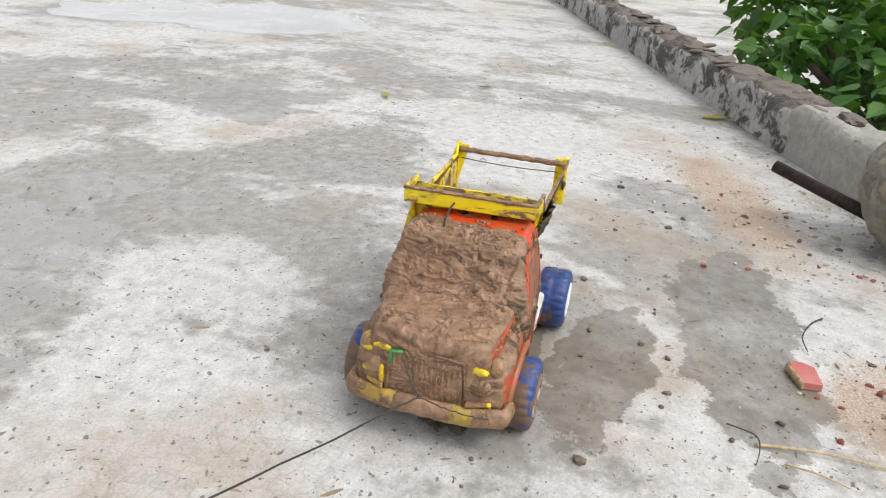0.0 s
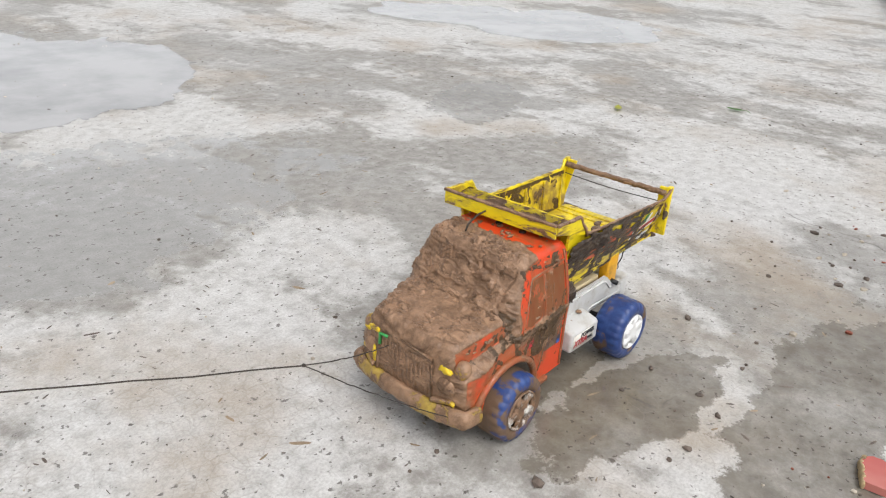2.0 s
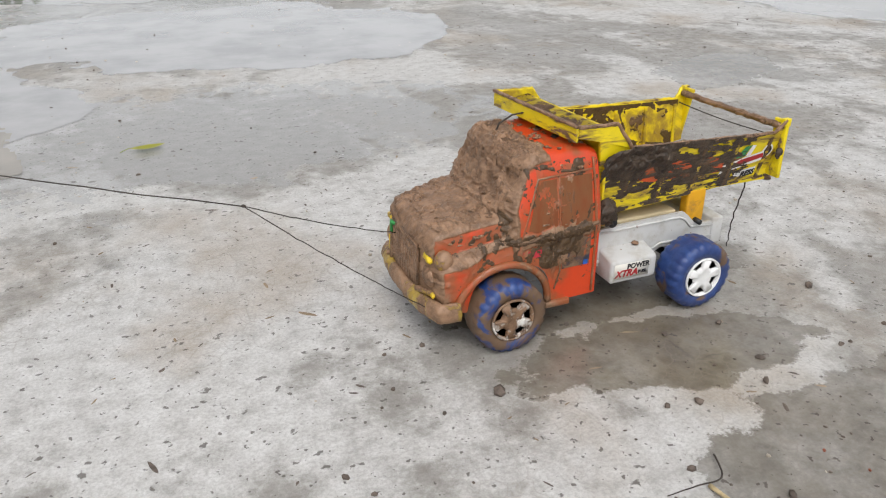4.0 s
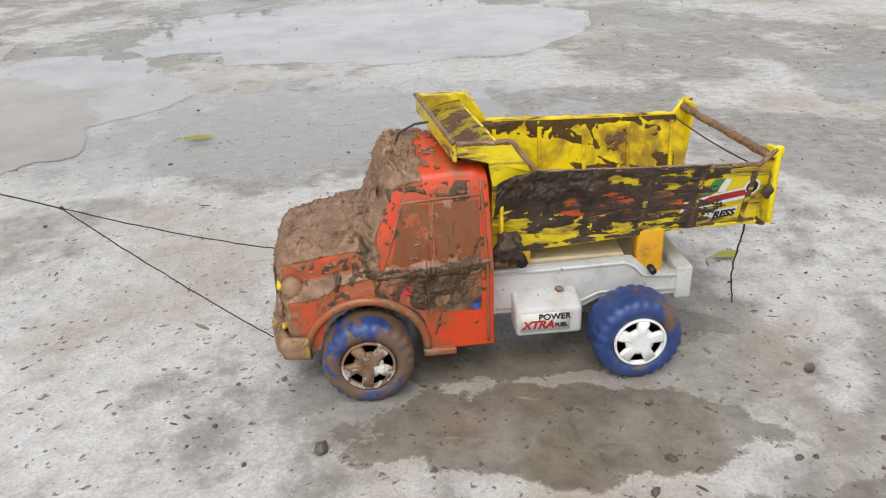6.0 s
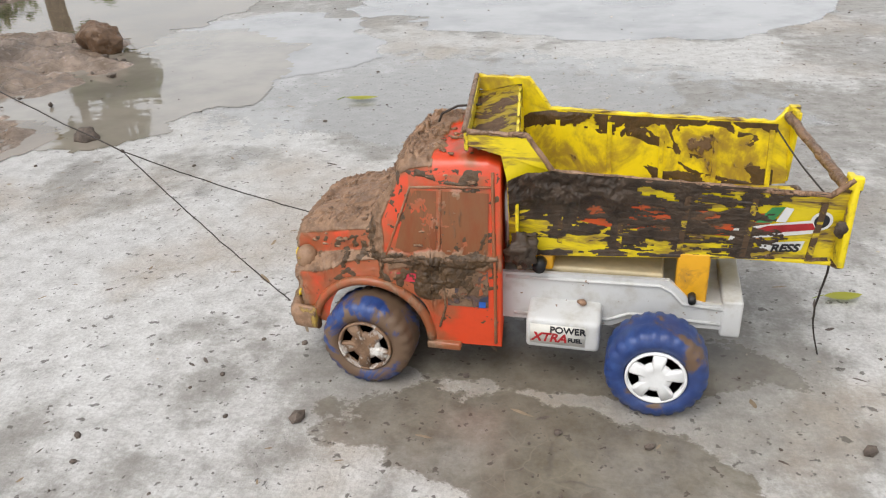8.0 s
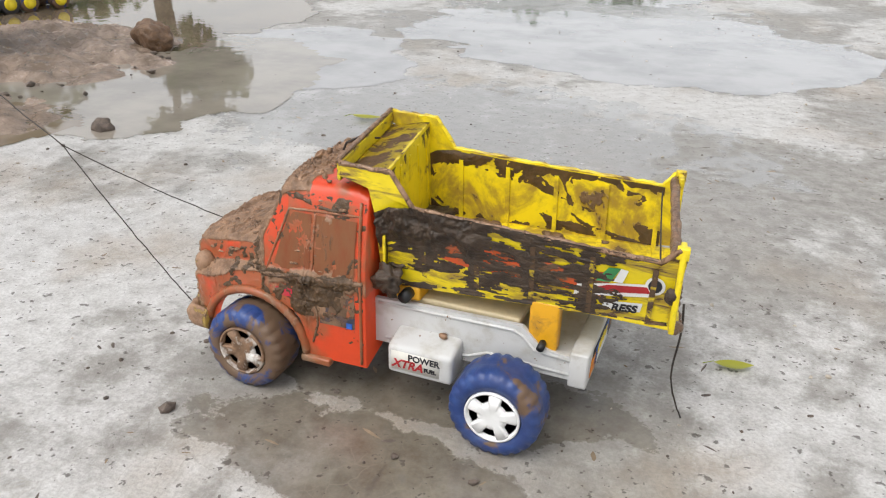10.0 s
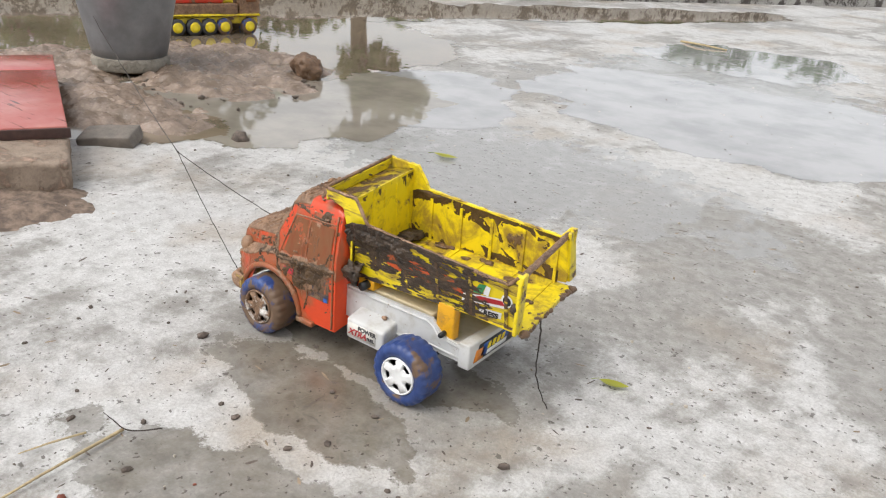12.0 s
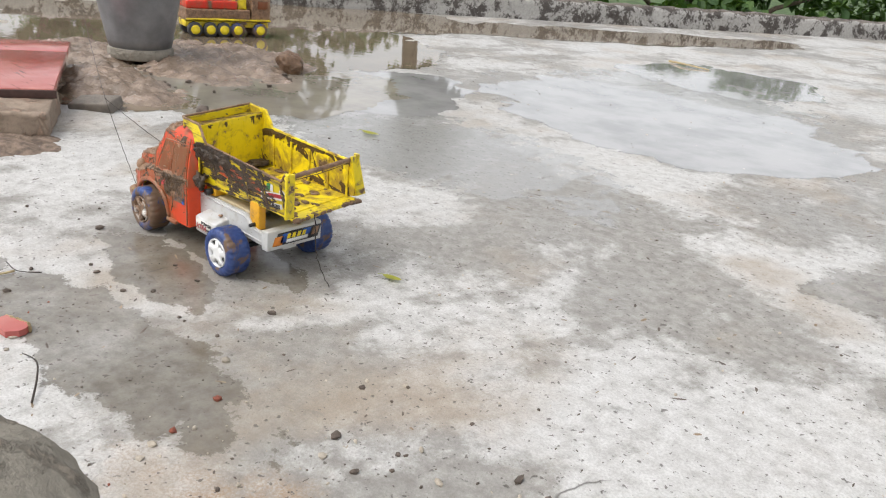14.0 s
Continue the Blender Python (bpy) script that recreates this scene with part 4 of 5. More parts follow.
for y in (-0.038, 0.038):
    bm = bmesh.new()
    add_box(bm, 0.114, 0.136, y - 0.006, y + 0.006, 0.068, 0.108, 0.002)
    part("tipper_bracket", bm, M_AMBER, truck)
    bm = bmesh.new()
    add_tube(bm, [(0.126, y * 1.05, 0.075), (0.126, y * 1.38, 0.0745)], 0.0028, 10)
    part("pin", bm, M_BLACK, truck)
    bm = bmesh.new()
    add_tube(bm, [(0.019, y * 1.1, 0.0925), (0.019, y * 1.42, 0.0925)], 0.0048, 14)
    part("pivot_pin", bm, M_BLACK, truck)
bm = bmesh.new()
add_box(bm, 0.147, 0.161, -0.0475, 0.0475, 0.045, 0.074, 0.002)
rear = part("rear_bumper", bm, M_WHITE, truck, "white rear bumper with a printed sticker")
bm = bmesh.new()
add_box(bm, 0.118, 0.150, -0.012, 0.012, 0.036, 0.046, 0.002)
part("rear_bracket", bm, M_WHITE, truck)
for y0, y1, z0, z1, mat in ((-0.033, 0.044, 0.0505, 0.0690, M_STICK_BLK), (-0.036, -0.020, 0.051, 0.064, M_STICK_ORG), (-0.024, -0.012, 0.054, 0.067, M_STICK_BLUE), (-0.014, 0.024, 0.0525, 0.0575, M_STICK_WHT), (0.012, 0.026, 0.0585, 0.0675, M_STICK_BLUE), (0.030, 0.041, 0.055, 0.0665, M_YEL_DIRTY)):
    bm = bmesh.new()
    add_box(bm, 0.161, 0.1615 + 0.0002 * (y1 - y0 < 0.05) + 0.0002 * (mat is M_STICK_WHT), y0, y1, z0, z1, 0.0)
    for v in bm.verts:
        v.co.y += 0.35 * (v.co.z - 0.06)
    part("sticker", bm, mat, rear)
for y in (-0.012, -0.003, 0.006, 0.015):
    bm = bmesh.new()
    add_box(bm, 0.161, 0.1621, y - 0.0028, y + 0.0028, 0.0585, 0.0655, 0.0004)
    for v in bm.verts:
        v.co.y += 0.35 * (v.co.z - 0.06)
    part("sticker", bm, M_YEL, rear)

bm = bmesh.new()
add_box(bm, 0.0120, 0.0650, -0.0685, -0.040, 0.034, 0.0640, 0.004, 3)
for v in bm.verts:
    if v.co.z > 0.055 and v.co.y < -0.05:
        v.co.z -= 0.006 * smooth01(-0.054, -0.0685, v.co.y)
tank = part("fuel_tank", bm, M_WHITE, truck, "white fuel tank box with a POWER XTRA FUEL label")
bm = bmesh.new()
add_box(bm, 0.0155, 0.055, -0.0690, -0.0684, 0.0385, 0.0545, 0)
part("label_sheet", bm, plain("label_paper", (0.66, 0.64, 0.58), 0.5, 0, 0.12), tank)
text_part("lettering", "POWER", 0.0074, pose(0.0425, -0.0692, 0.0508, 90, 0, 0), M_STICK_BLK, tank)
text_part("lettering", "XTRA", 0.0098, pose(0.0290, -0.0692, 0.0440, 90, 0, 0), M_STICK_RED, tank, "", 0.0003, 0.3)
text_part("lettering", "FUEL", 0.0046, pose(0.0478, -0.0692, 0.0432, 90, 0, 0), M_STICK_BLK, tank)
bm = bmesh.new()
add_lump(bm, (0.050, -0.050, 0.0648), (0.004, 0.003, 0.002), 0.5, 200, 2)
part("mud_crumb", bm, M_MUD, tank)


# tipper bed: a slightly twisted tray
def warp(p):
    t = (p.y + 0.057) / 0.114
    low = 1 - min(1.0, max(0.0, (p.z - 0.106) / 0.058))
    return Vector((p.x - 0.018 * t, -0.057 + t * (0.126 + 0.05 * max(0, p.x)) + 0.019 * low * max(0.0, 2 * t - 1), p.z + 0.004 * t))


def warp_all(bm):
    for v in bm.verts:
        v.co = warp(v.co)


def flank_y(x, z):
    return -0.0445 - 0.0125 * min(1.1, max(0.0, (z - 0.106) / 0.058))


side_outline = [(-0.0015, 0.0955), (0.07, 0.0995), (0.14, 0.1040), (0.212, 0.112), (0.2165, 0.172), (0.211, 0.174), (0.2005, 0.1605), (0.15, 0.1622), (0.09, 0.1645), (0.028, 0.168), (0.0105, 0.1925), (-0.029, 0.1935), (-0.030, 0.184), (-0.007, 0.178), (-0.0035, 0.160)]
bm = bmesh.new()
add_box(bm, 0.002, 0.214, -0.0455, 0.0455, 0.1055, 0.1085, 0.001)
warp_all(bm)
tray = part("tipper_floor", bm, M_BED_IN, truck, "muddy yellow tipper floor", False)
bm = bmesh.new()
add_box(bm, 0.206, 0.219, -0.044, 0.044, 0.104, 0.110, 0.002)
warp_all(bm)
part("tail_lip", bm, M_BED_IN, tray, smooth=False)
for k in range(5):
    x = 0.035 + 0.04 * k
    bm = bmesh.new()
    add_box(bm, x - 0.002, x + 0.002, -0.0445, 0.0445, 0.1084, 0.1098, 0.0006)
    warp_all(bm)
    part("rib", bm, M_BED_IN, tray, smooth=False)
for side in (-1, 1):
    bm = bmesh.new()
    f0, f1, _ = slab_from(bm, side_outline, flank_y, 0.0024)
    f1.material_index = 1
    bmesh.ops.recalc_face_normals(bm, faces=bm.faces)
    if side > 0:
        for v in bm.verts:
            v.co.y = -v.co.y
        bmesh.ops.reverse_faces(bm, faces=bm.faces)
    warp_all(bm)
    panel = part("tipper_side", bm, [M_BED_OUT, M_BED_IN], truck, "yellow tipper side with mud smears", False)
    for k in range(5):
        x = 0.034 + 0.041 * k
        for dy, mat in ((-0.0014, M_RIB), (0.0022, M_BED_IN)):
            bm = bmesh.new()
            for v in add_box(bm, x - 0.0018, x + 0.0018, -0.5, 0.5, 0.108, 0.1600 - 0.0012 * k, 0):
                v.co.y = -side * (flank_y(v.co.x, v.co.z) + dy + (0.0016 if v.co.y > 0 else 0))
            bmesh.ops.recalc_face_normals(bm, faces=bm.faces)
            warp_all(bm)
            part("rib", bm, mat, panel, smooth=False)
    # lip along the top edge
    bm = bmesh.new()
    lip = []
    line = [(-0.030, 0.1935), (0.0105, 0.1925), (0.028, 0.168), (0.09, 0.1648), (0.15, 0.1625), (0.2005, 0.1608), (0.212, 0.1745)]
    for (xa, za), (xb, zb) in zip(line, line[1:]):
        for k in range(12):
            x, z = xa + (xb - xa) * k / 12, za + (zb - za) * k / 12
            wob = 0.0009 * noise.noise(Vector((x * 160, side * 3, z * 160)))
            lip.append(warp(Vector((x, side * (-flank_y(x, z) - 0.0005 + wob), z + wob))))
    add_tube(bm, lip, 0.0019, 8)
    for v in bm.verts:
        v.co += Vector((0, 0, 0.0008)) * noise.fractal(v.co * 220, 0.8, 2, 3)
    part("tipper_rim", bm, mud_mat("dry_mud_on_rim", 0.95) if side < 0 else M_BED_OUT, truck, "thin rim coated with drying mud")
    # rear post
    bm = bmesh.new()
    add_box(bm, 0.2110, 0.2150, side * 0.0520 - 0.0065, side * 0.0520 + 0.0065, 0.112, 0.1725, 0.0012)
    add_box(bm, 0.2085, 0.2165, side * 0.0562 - 0.0022, side * 0.0562 + 0.0022, 0.1660, 0.1745, 0.0010)
    warp_all(bm)
    part("corner_post", bm, M_YEL, truck, "yellow rear corner post")

bm = bmesh.new()
add_box(bm, 0.0025, 0.0050, -0.0555, 0.0555, 0.106, 0.1885, 0.0008)
for k in range(5):
    y = -0.042 + 0.021 * k
    add_box(bm, 0.0049, 0.0062, y - 0.0015, y + 0.0015, 0.110, 0.182, 0.0005)
warp_all(bm)
part("tipper_front", bm, M_YEL, truck, "yellow tipper front wall with mud drips", False)
bm = bmesh.new()
n_y, n_x = 30, 10
grid = [[bm.verts.new((-0.030 + 0.035 * i / n_x, -0.0565 + 0.113 * j / n_y, 0.1855 + 0.0030 * math.cos(i / n_x * 3.0) * -1 + 0.0006 * noise.fractal(Vector((i * 0.5, j * 0.5, 1)), 0.8, 2, 3))) for j in range(n_y + 1)] for i in range(n_x + 1)]
for a, b in zip(grid, grid[1:]):
    for j in range(n_y):
        bm.faces.new((a[j], b[j], b[j + 1], a[j + 1]))
g = bmesh.ops.solidify(bm, geom=bm.faces[:], thickness=0.0022)
warp_all(bm)
part("canopy", bm, muddy_plastic("canopy_yellow", YELLOW, 0.50, 0.18, (1, 1, 1), 45, 0.4, 0.3, seed=11.0), truck, "yellow canopy over the cab")
bm = bmesh.new()
add_box(bm, -0.0325, -0.0295, -0.0575, 0.0575, 0.1795, 0.1930, 0.001)
warp_all(bm)
part("canopy_lip", bm, muddy_plastic("canopy_lip_yellow", YELLOW, 0.585, 0.12, (1, 0.5, 2), 60, 0.4, 0.3, seed=12.0), truck, "yellow front lip of the canopy", False)
bm = bmesh.new()
add_tube(bm, [warp(Vector((-0.032, -0.058 + 0.116 * k / 30, 0.1945 + 0.0007 * noise.noise(Vector((k * 0.7, 2, 1)))))) for k in range(31)], 0.0019, 8)
part("lip_mud", bm, M_MUD, truck, "line of mud along the canopy edge")

# cross bar over the open tail, with mud on it
bm = bmesh.new()
add_tube(bm, [warp(Vector((0.2085 + 0.0008 * noise.noise(Vector((k, 1, 1))), -0.055 + 0.110 * k / 30, 0.1665 + 0.0012 * noise.noise(Vector((k * 0.6, 5, 1)))))) for k in range(31)], 0.0034, 10)
for v in bm.verts:
    v.co += v.co.normalized() * 0.0010 * noise.fractal(v.co * 150, 0.8, 2, 3)
part("cross_bar", bm, mud_mat("bar_mud", 0.85), truck, "mud-covered bar across the open tail")
bm = bmesh.new()
add_tube(bm, [warp(Vector((0.200, -0.05 + 0.1 * k / 14, 0.158 - 0.002 * math.sin(k / 14 * 3.14) + 0.001 * noise.noise(Vector((k, 8, 1)))))) for k in range(15)], 0.0006, 6)
part("wire", bm, M_STRING, truck, "thin dark wire below the bar")

# heavy mud on the near flank, inside and on the tail
rng = random.Random(9)


def mud_skin(name, at, nx, nz, thick, material, label=""):
    """A crust of mud with ragged edges; at(u, v) gives a place and its normal, thick(u, v) its depth."""
    t = [[thick(i / nx, j / nz) for j in range(nz + 1)] for i in range(nx + 1)]
    bm = bmesh.new()
    made = {}

    def vert(i, j):
        if (i, j) not in made:
            p, n = at(i / nx, j / nz)
            made[i, j] = bm.verts.new(p + n * max(-0.0004, t[i][j]))
        return made[i, j]

    for i in range(nx):
        for j in range(nz):
            if max(t[i][j], t[i + 1][j], t[i][j + 1], t[i + 1][j + 1]) > 0:
                bm.faces.new((vert(i, j), vert(i + 1, j), vert(i + 1, j + 1), vert(i, j + 1)))
    bmesh.ops.recalc_face_normals(bm, faces=bm.faces)
    return part(name, bm, material, truck, label)


def rail_z(x):
    return float(np.interp(x, [-0.002, 0.012, 0.028, 0.09, 0.15, 0.2005], [0.158, 0.166, 0.168, 0.1645, 0.1622, 0.1605]))


def outer_at(u, v):
    x = -0.0015 + 0.2025 * u
    low = 0.0960 + 0.013 * u
    z = low + (rail_z(x) + 0.002 - low) * v
    return warp(Vector((x, flank_y(x, z) - 0.0009, z))), Vector((0, -0.97, 0.22))


def outer_thick(u, v):
    x = 0.202 * u
    n1 = noise.fractal(Vector((x * 30, v * 9.0, 3)), 0.75, 2.1, 5)
    n2 = noise.fractal(Vector((x * 90, v * 30, 8)), 0.7, 2.0, 3)
    heavy = (1 - smooth01(0.066, 0.088, x)) * smooth01(0.50, 0.74, v + 0.18 * noise.noise(Vector((x * 60, 1, 2)))) * 1.4
    rib = 0.42 * max(1 - abs(x - 0.033 - 0.041 * k) / 0.0062 for k in range(5))
    t = 0.12 + 0.66 * n1 + 0.34 * n2 + heavy + max(-0.1, rib) + 0.16 * smooth01(0.75, 1.0, v) - 0.10 * (1 - smooth01(0.0, 0.3, v))
    t -= 1.1 * smooth01(0.160, 0.200, x) * (1.0 - 0.2 * v)
    return min(1.0, t) * 0.0012 + (0.0048 * heavy * (0.55 + 0.9 * noise.fractal(Vector((x * 75, v * 4.5, 1)), 0.9, 2.0, 4)) if heavy > 0 else 0)


M_SKIN = plain("clinging_wet_mud", (0.064, 0.042, 0.027), 0.42, 0, 0.5, 110, 0.6)
mud_skin("flank_mud", outer_at, 260, 90, outer_thick, M_SKIN, "dark streaky mud clinging to the tipper flank")


def inner_at(u, v):
    x = 0.006 + 0.196 * u
    z = 0.110 + (rail_z(x) - 0.1105) * v
    return warp(Vector((x, -flank_y(x, z) - 0.0026, z))), Vector((0, -0.97, 0.22))


def inner_thick(u, v):
    q = Vector((u * 6.0, v * 2.4 + u * 1.2, 16.3))
    n1 = noise.fractal(q + Vector((noise.noise(q * 1.5), noise.noise(q * 1.5 + Vector((5, 0, 0))), 0)), 0.8, 2.0, 4)
    n2 = noise.fractal(Vector((u * 38, v * 12, 2)), 0.7, 2.0, 3)
    return min(0.8, 0.04 + 0.85 * n1 + 0.18 * n2 + 0.25 * (1 - smooth01(0.0, 0.14, u)) + 0.2 * smooth01(0.80, 0.9, u) * (1 - smooth01(0.92, 1, u))) * 0.0011


M_SKIN_B = plain("brown_wet_mud", (0.085, 0.047, 0.020), 0.42, 0, 0.4, 120, 0.5)
mud_skin("inside_mud", inner_at, 220, 70, inner_thick, M_SKIN_B, "brown mud smears inside the tipper")


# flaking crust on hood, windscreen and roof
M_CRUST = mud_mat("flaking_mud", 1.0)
shell = bmesh.new()
shell.from_mesh(cab.data)
cab_tree = BVHTree.FromBMesh(shell)
shell.free()


# bare yellow trim showing through round the grille and lamps
M_TRIM = muddy_plastic("yellow_trim", (0.78, 0.55, 0.02), 0.64, 0.2, (1, 1, 1), 80, 0.5, 0.2, seed=3.0)
for i, (y, z, ry, rz) in enumerate(((0.041, 0.066, 0.0030, 0.0105), (0.040, 0.094, 0.0090, 0.0030), (0.056, 0.086, 0.0065, 0.0030), (0.057, 0.067, 0.0050, 0.0034), (-0.046, 0.089, 0.0085, 0.0042), (-0.030, 0.052, 0.0090, 0.0030), (-0.054, 0.056, 0.0070, 0.0030))):
    hit, n, _, _ = cab_tree.ray_cast(Vector((-0.3, y, z)), Vector((1, 0, 0)))
    if hit is not None:
        bm = bmesh.new()
        add_lump(bm, tuple(hit), (0.0026, ry, rz), 0.5, 160, 3, i)
        part("trim_patch", bm, M_TRIM, cab)


def roof_at(u, v):
    x = -0.166 + 0.152 * u
    y = (v * 2 - 1) * (0.052 + 0.006 * math.sin(u * 3))
    hit, n, _, _ = cab_tree.ray_cast(Vector((x, y, 0.3)), Vector((0, 0, -1)))
    if hit is None or hit.z < 0.07:
        return Vector((x, y, cab_top(x) - 0.006)), Vector((0, 0, 1))
    return hit, (n if n.z > 0 else -n)


def flake_thick(u, v):
    """Layered scales of mud whose lips run mostly across the cab."""
    x, y = -0.166 + 0.152 * u, (v * 2 - 1) * (0.052 + 0.006 * math.sin(u * 3))
    if x < -0.163 + nose_sweep(x, y):
        return -1.0
    a = float(np.interp(x, CX, ARC)) / ARC[-1]
    q = Vector((a * 7.0, v * 2.4, 3))
    bend = Vector((noise.noise(q * 1.7), noise.noise(q * 1.7 + Vector((4, 4, 0))), 0))
    n1 = noise.fractal(q + bend * 1.1, 0.8, 2.1, 4)
    n2 = noise.fractal(Vector((a * 52, v * 26, 5)) + bend * 3, 0.75, 2.0, 3)
    saw = (n1 * 3.0 + a * 8 + 0.22 * n2) % 1.0
    glass = smooth01(0.52, 0.56, u) * (1 - smooth01(0.60, 0.68, u))
    bare = 0.35 * (1 - smooth01(0.04, 0.12, min(abs(v - 0.35), abs(v - 0.62)))) * (1 - smooth01(0.30, 0.42, u)) + 0.9 * smooth01(0.70, 0.76, u + 0.06 * noise.noise(Vector((v * 9, 1, 4))))
    t = 0.02 + 0.9 * n1 + 0.16 * n2 + 0.35 * glass - bare - 0.5 * smooth01(0.85, 1.0, abs(v * 2 - 1))
    return min(0.9, t) * (0.0005 + 0.0044 * saw ** 3) + (0.0002 * n2 if t > 0.1 else 0)


mud_skin("flaking_crust", roof_at, 260, 130, flake_thick, M_CRUST, "peeling scales of half-dried mud")


def door_at(u, v):
    x, z = -0.150 + 0.142 * u, 0.050 + 0.118 * v
    hit, n, _, _ = cab_tree.ray_cast(Vector((x, -0.2, z)), Vector((0, 1, 0)))
    if hit is None or hit.y > -0.03:
        return Vector((x, -cab_y(x, z) + 0.006, z)), Vector((0, -1, 0))
    return hit, (n if n.y < 0 else -n)


def door_thick(u, v):
    x, z = -0.150 + 0.142 * u, 0.050 + 0.118 * v
    if z > cab_top(x) - 0.008 or z < cab_bot(x) + 0.003:
        return -1.0
    q = Vector((u * 6.0, v * 5.5, 8))
    n1 = noise.fractal(q + 0.8 * Vector((noise.noise(q * 2), noise.noise(q * 2 + Vector((4, 4, 0))), 0)), 0.8, 2.1, 4)
    n2 = noise.fractal(Vector((u * 40, v * 34, 5)), 0.75, 2.0, 3)
    panel = smooth01(0.50, 0.58, u) * (1 - smooth01(0.86, 0.92, u)) * smooth01(0.12, 0.2, v) * (1 - smooth01(0.42, 0.47, v))
    sill = 1 - smooth01(0.02, 0.05, abs(v - 0.43))
    fender = (1 - smooth01(0.30, 0.5, u)) * smooth01(0.30, 0.42, v)
    t = -0.26 + 0.75 * n1 + 0.25 * n2 + 0.50 * panel + 0.55 * sill * smooth01(0.30, 0.4, u) + 0.38 * fender + 0.2 * smooth01(0.86, 0.95, v)
    return min(0.9, t) * 0.0022


mud_skin("door_crust", door_at, 200, 150, door_thick, M_SKIN_B, "streaks of dark mud on the cab door")


def front_at(u, v):
    y, z = -0.054 + 0.108 * u, 0.110 + 0.076 * v
    return warp(Vector((0.0051, y, z))), Vector((1, 0, 0))


def front_thick(u, v):
    n1 = noise.fractal(Vector((u * 9, v * 2.2, 11)), 0.8, 2.0, 4)
    n2 = noise.fractal(Vector((u * 40, v * 9, 12)), 0.7, 2.0, 3)
    return min(0.8, -0.24 + 0.7 * n1 + 0.25 * n2 + 0.35 * (1 - smooth01(0.0, 0.3, v)) + 0.3 * smooth01(0.72, 0.95, u)) * 0.0012


mud_skin("front_wall_mud", front_at, 120, 90, front_thick, M_SKIN_B, "mud drips on the tipper front wall")
for c, r, sd in (((0.007, -0.0565, 0.106), (0.011, 0.007, 0.012), 2), ((0.2105, -0.0565, 0.138), (0.0045, 0.0022, 0.0055), 5), ((0.012, -0.040, 0.114), (0.010, 0.012, 0.005), 8), ((0.015, 0.03, 0.114), (0.013, 0.018, 0.005), 4)):
    bm = bmesh.new()
    add_lump(bm, warp(Vector(c)), r, 0.55, 150, 4, sd)
    part("mud_clump", bm, M_SKIN, truck)
bm = bmesh.new()
for i in range(60):
    x, y = rng.uniform(0.02, 0.215), rng.uniform(-0.043, 0.043)
    s = rng.uniform(0.002, 0.007)
    add_lump(bm, warp(Vector((x, y, 0.1090))), (s * 1.6, s, s * 0.3), 0.5, 140, 2, i)
for i in range(40):
    y = rng.uniform(-0.044, 0.044)
    s = rng.uniform(0.002, 0.005)
    add_lump(bm, warp(Vector((0.217 + rng.uniform(-0.004, 0.003), y, 0.107))), (s, s * 1.5, s * 0.7), 0.5, 140, 2, i + 80)
tagged(part("bed_mud", bm, M_MUD_D, truck, "smears of mud left in the tipper"), kind="stuff")


# printed graphics on the near flank
def flank_patch(name, outline, off, material, label=""):
    bm = bmesh.new()
    bm.faces.new([bm.verts.new(warp(Vector((x, flank_y(x, z) - off, z)))) for x, z in outline])
    bmesh.ops.triangulate(bm, faces=bm.faces)
    ob = part(name, bm, material, truck, label, False)
    return ob


S_RED = muddy_plastic("red_flank_print", (0.62, 0.09, 0.02), 0.54, 0.12, (0.8, 1, 1.4), 55, 0.5, 0.7, seed=14.0)
flank_patch("flank_sticker", [(0.045, 0.126), (0.165, 0.124), (0.172, 0.146), (0.150, 0.143), (0.050, 0.149)], 0.0005, S_RED, "red flame sticker half hidden by mud")
flank_patch("flank_sticker", [(0.146, 0.121), (0.196, 0.131), (0.196, 0.142), (0.175, 0.138), (0.148, 0.131)], 0.0006, M_STICK_WHT, "white sticker field")
flank_patch("flank_sticker", [(0.150, 0.1255), (0.197, 0.1345), (0.194, 0.1395), (0.168, 0.1352)], 0.0009, M_STICK_RED)
flank_patch("flank_sticker", [(0.160, 0.137), (0.168, 0.150), (0.176, 0.151), (0.170, 0.138)], 0.0008, M_STICK_GRN)
flank_patch("flank_sticker", [(0.172, 0.139), (0.176, 0.151), (0.181, 0.150), (0.178, 0.139)], 0.0010, M_STICK_WHT)
flank_patch("flank_sticker", [(0.199 + 0.0065 * math.cos(t), 0.1415 + 0.0075 * math.sin(t)) for t in np.linspace(0, 6.0, 22)], 0.0008, M_STICK_WHT)
flank_patch("flank_sticker", [(0.199 + 0.0045 * math.cos(t), 0.1415 + 0.0055 * math.sin(t)) for t in np.linspace(0, 6.0, 22)], 0.0011, M_STICK_BLK)
flank_patch("flank_sticker", [(0.165, 0.1135), (0.192, 0.1165), (0.193, 0.1245), (0.168, 0.121)], 0.0006, M_STICK_WHT)
text_part("lettering", "RESS", 0.0085, Matrix.Translation((0.1795, flank_y(0.18, 0.119) - 0.0012, 0.1188)) @ pose(0, 0, 0, 90 + 12, 0, 0) @ pose(0, 0, 0, 0, 0, 6), M_STICK_BLK, truck, "", 0.0003, 0.3)

# wire loop from the roof to the canopy
bm = bmesh.new()
add_tube(bm, [(-0.072, 0.022, 0.170), (-0.068, 0.022, 0.180), (-0.055, 0.021, 0.187), (-0.036, 0.02, 0.189)], 0.0010, 6)
part("wire_loop", bm, M_STRING, truck, "thin wire loop tied to the roof")

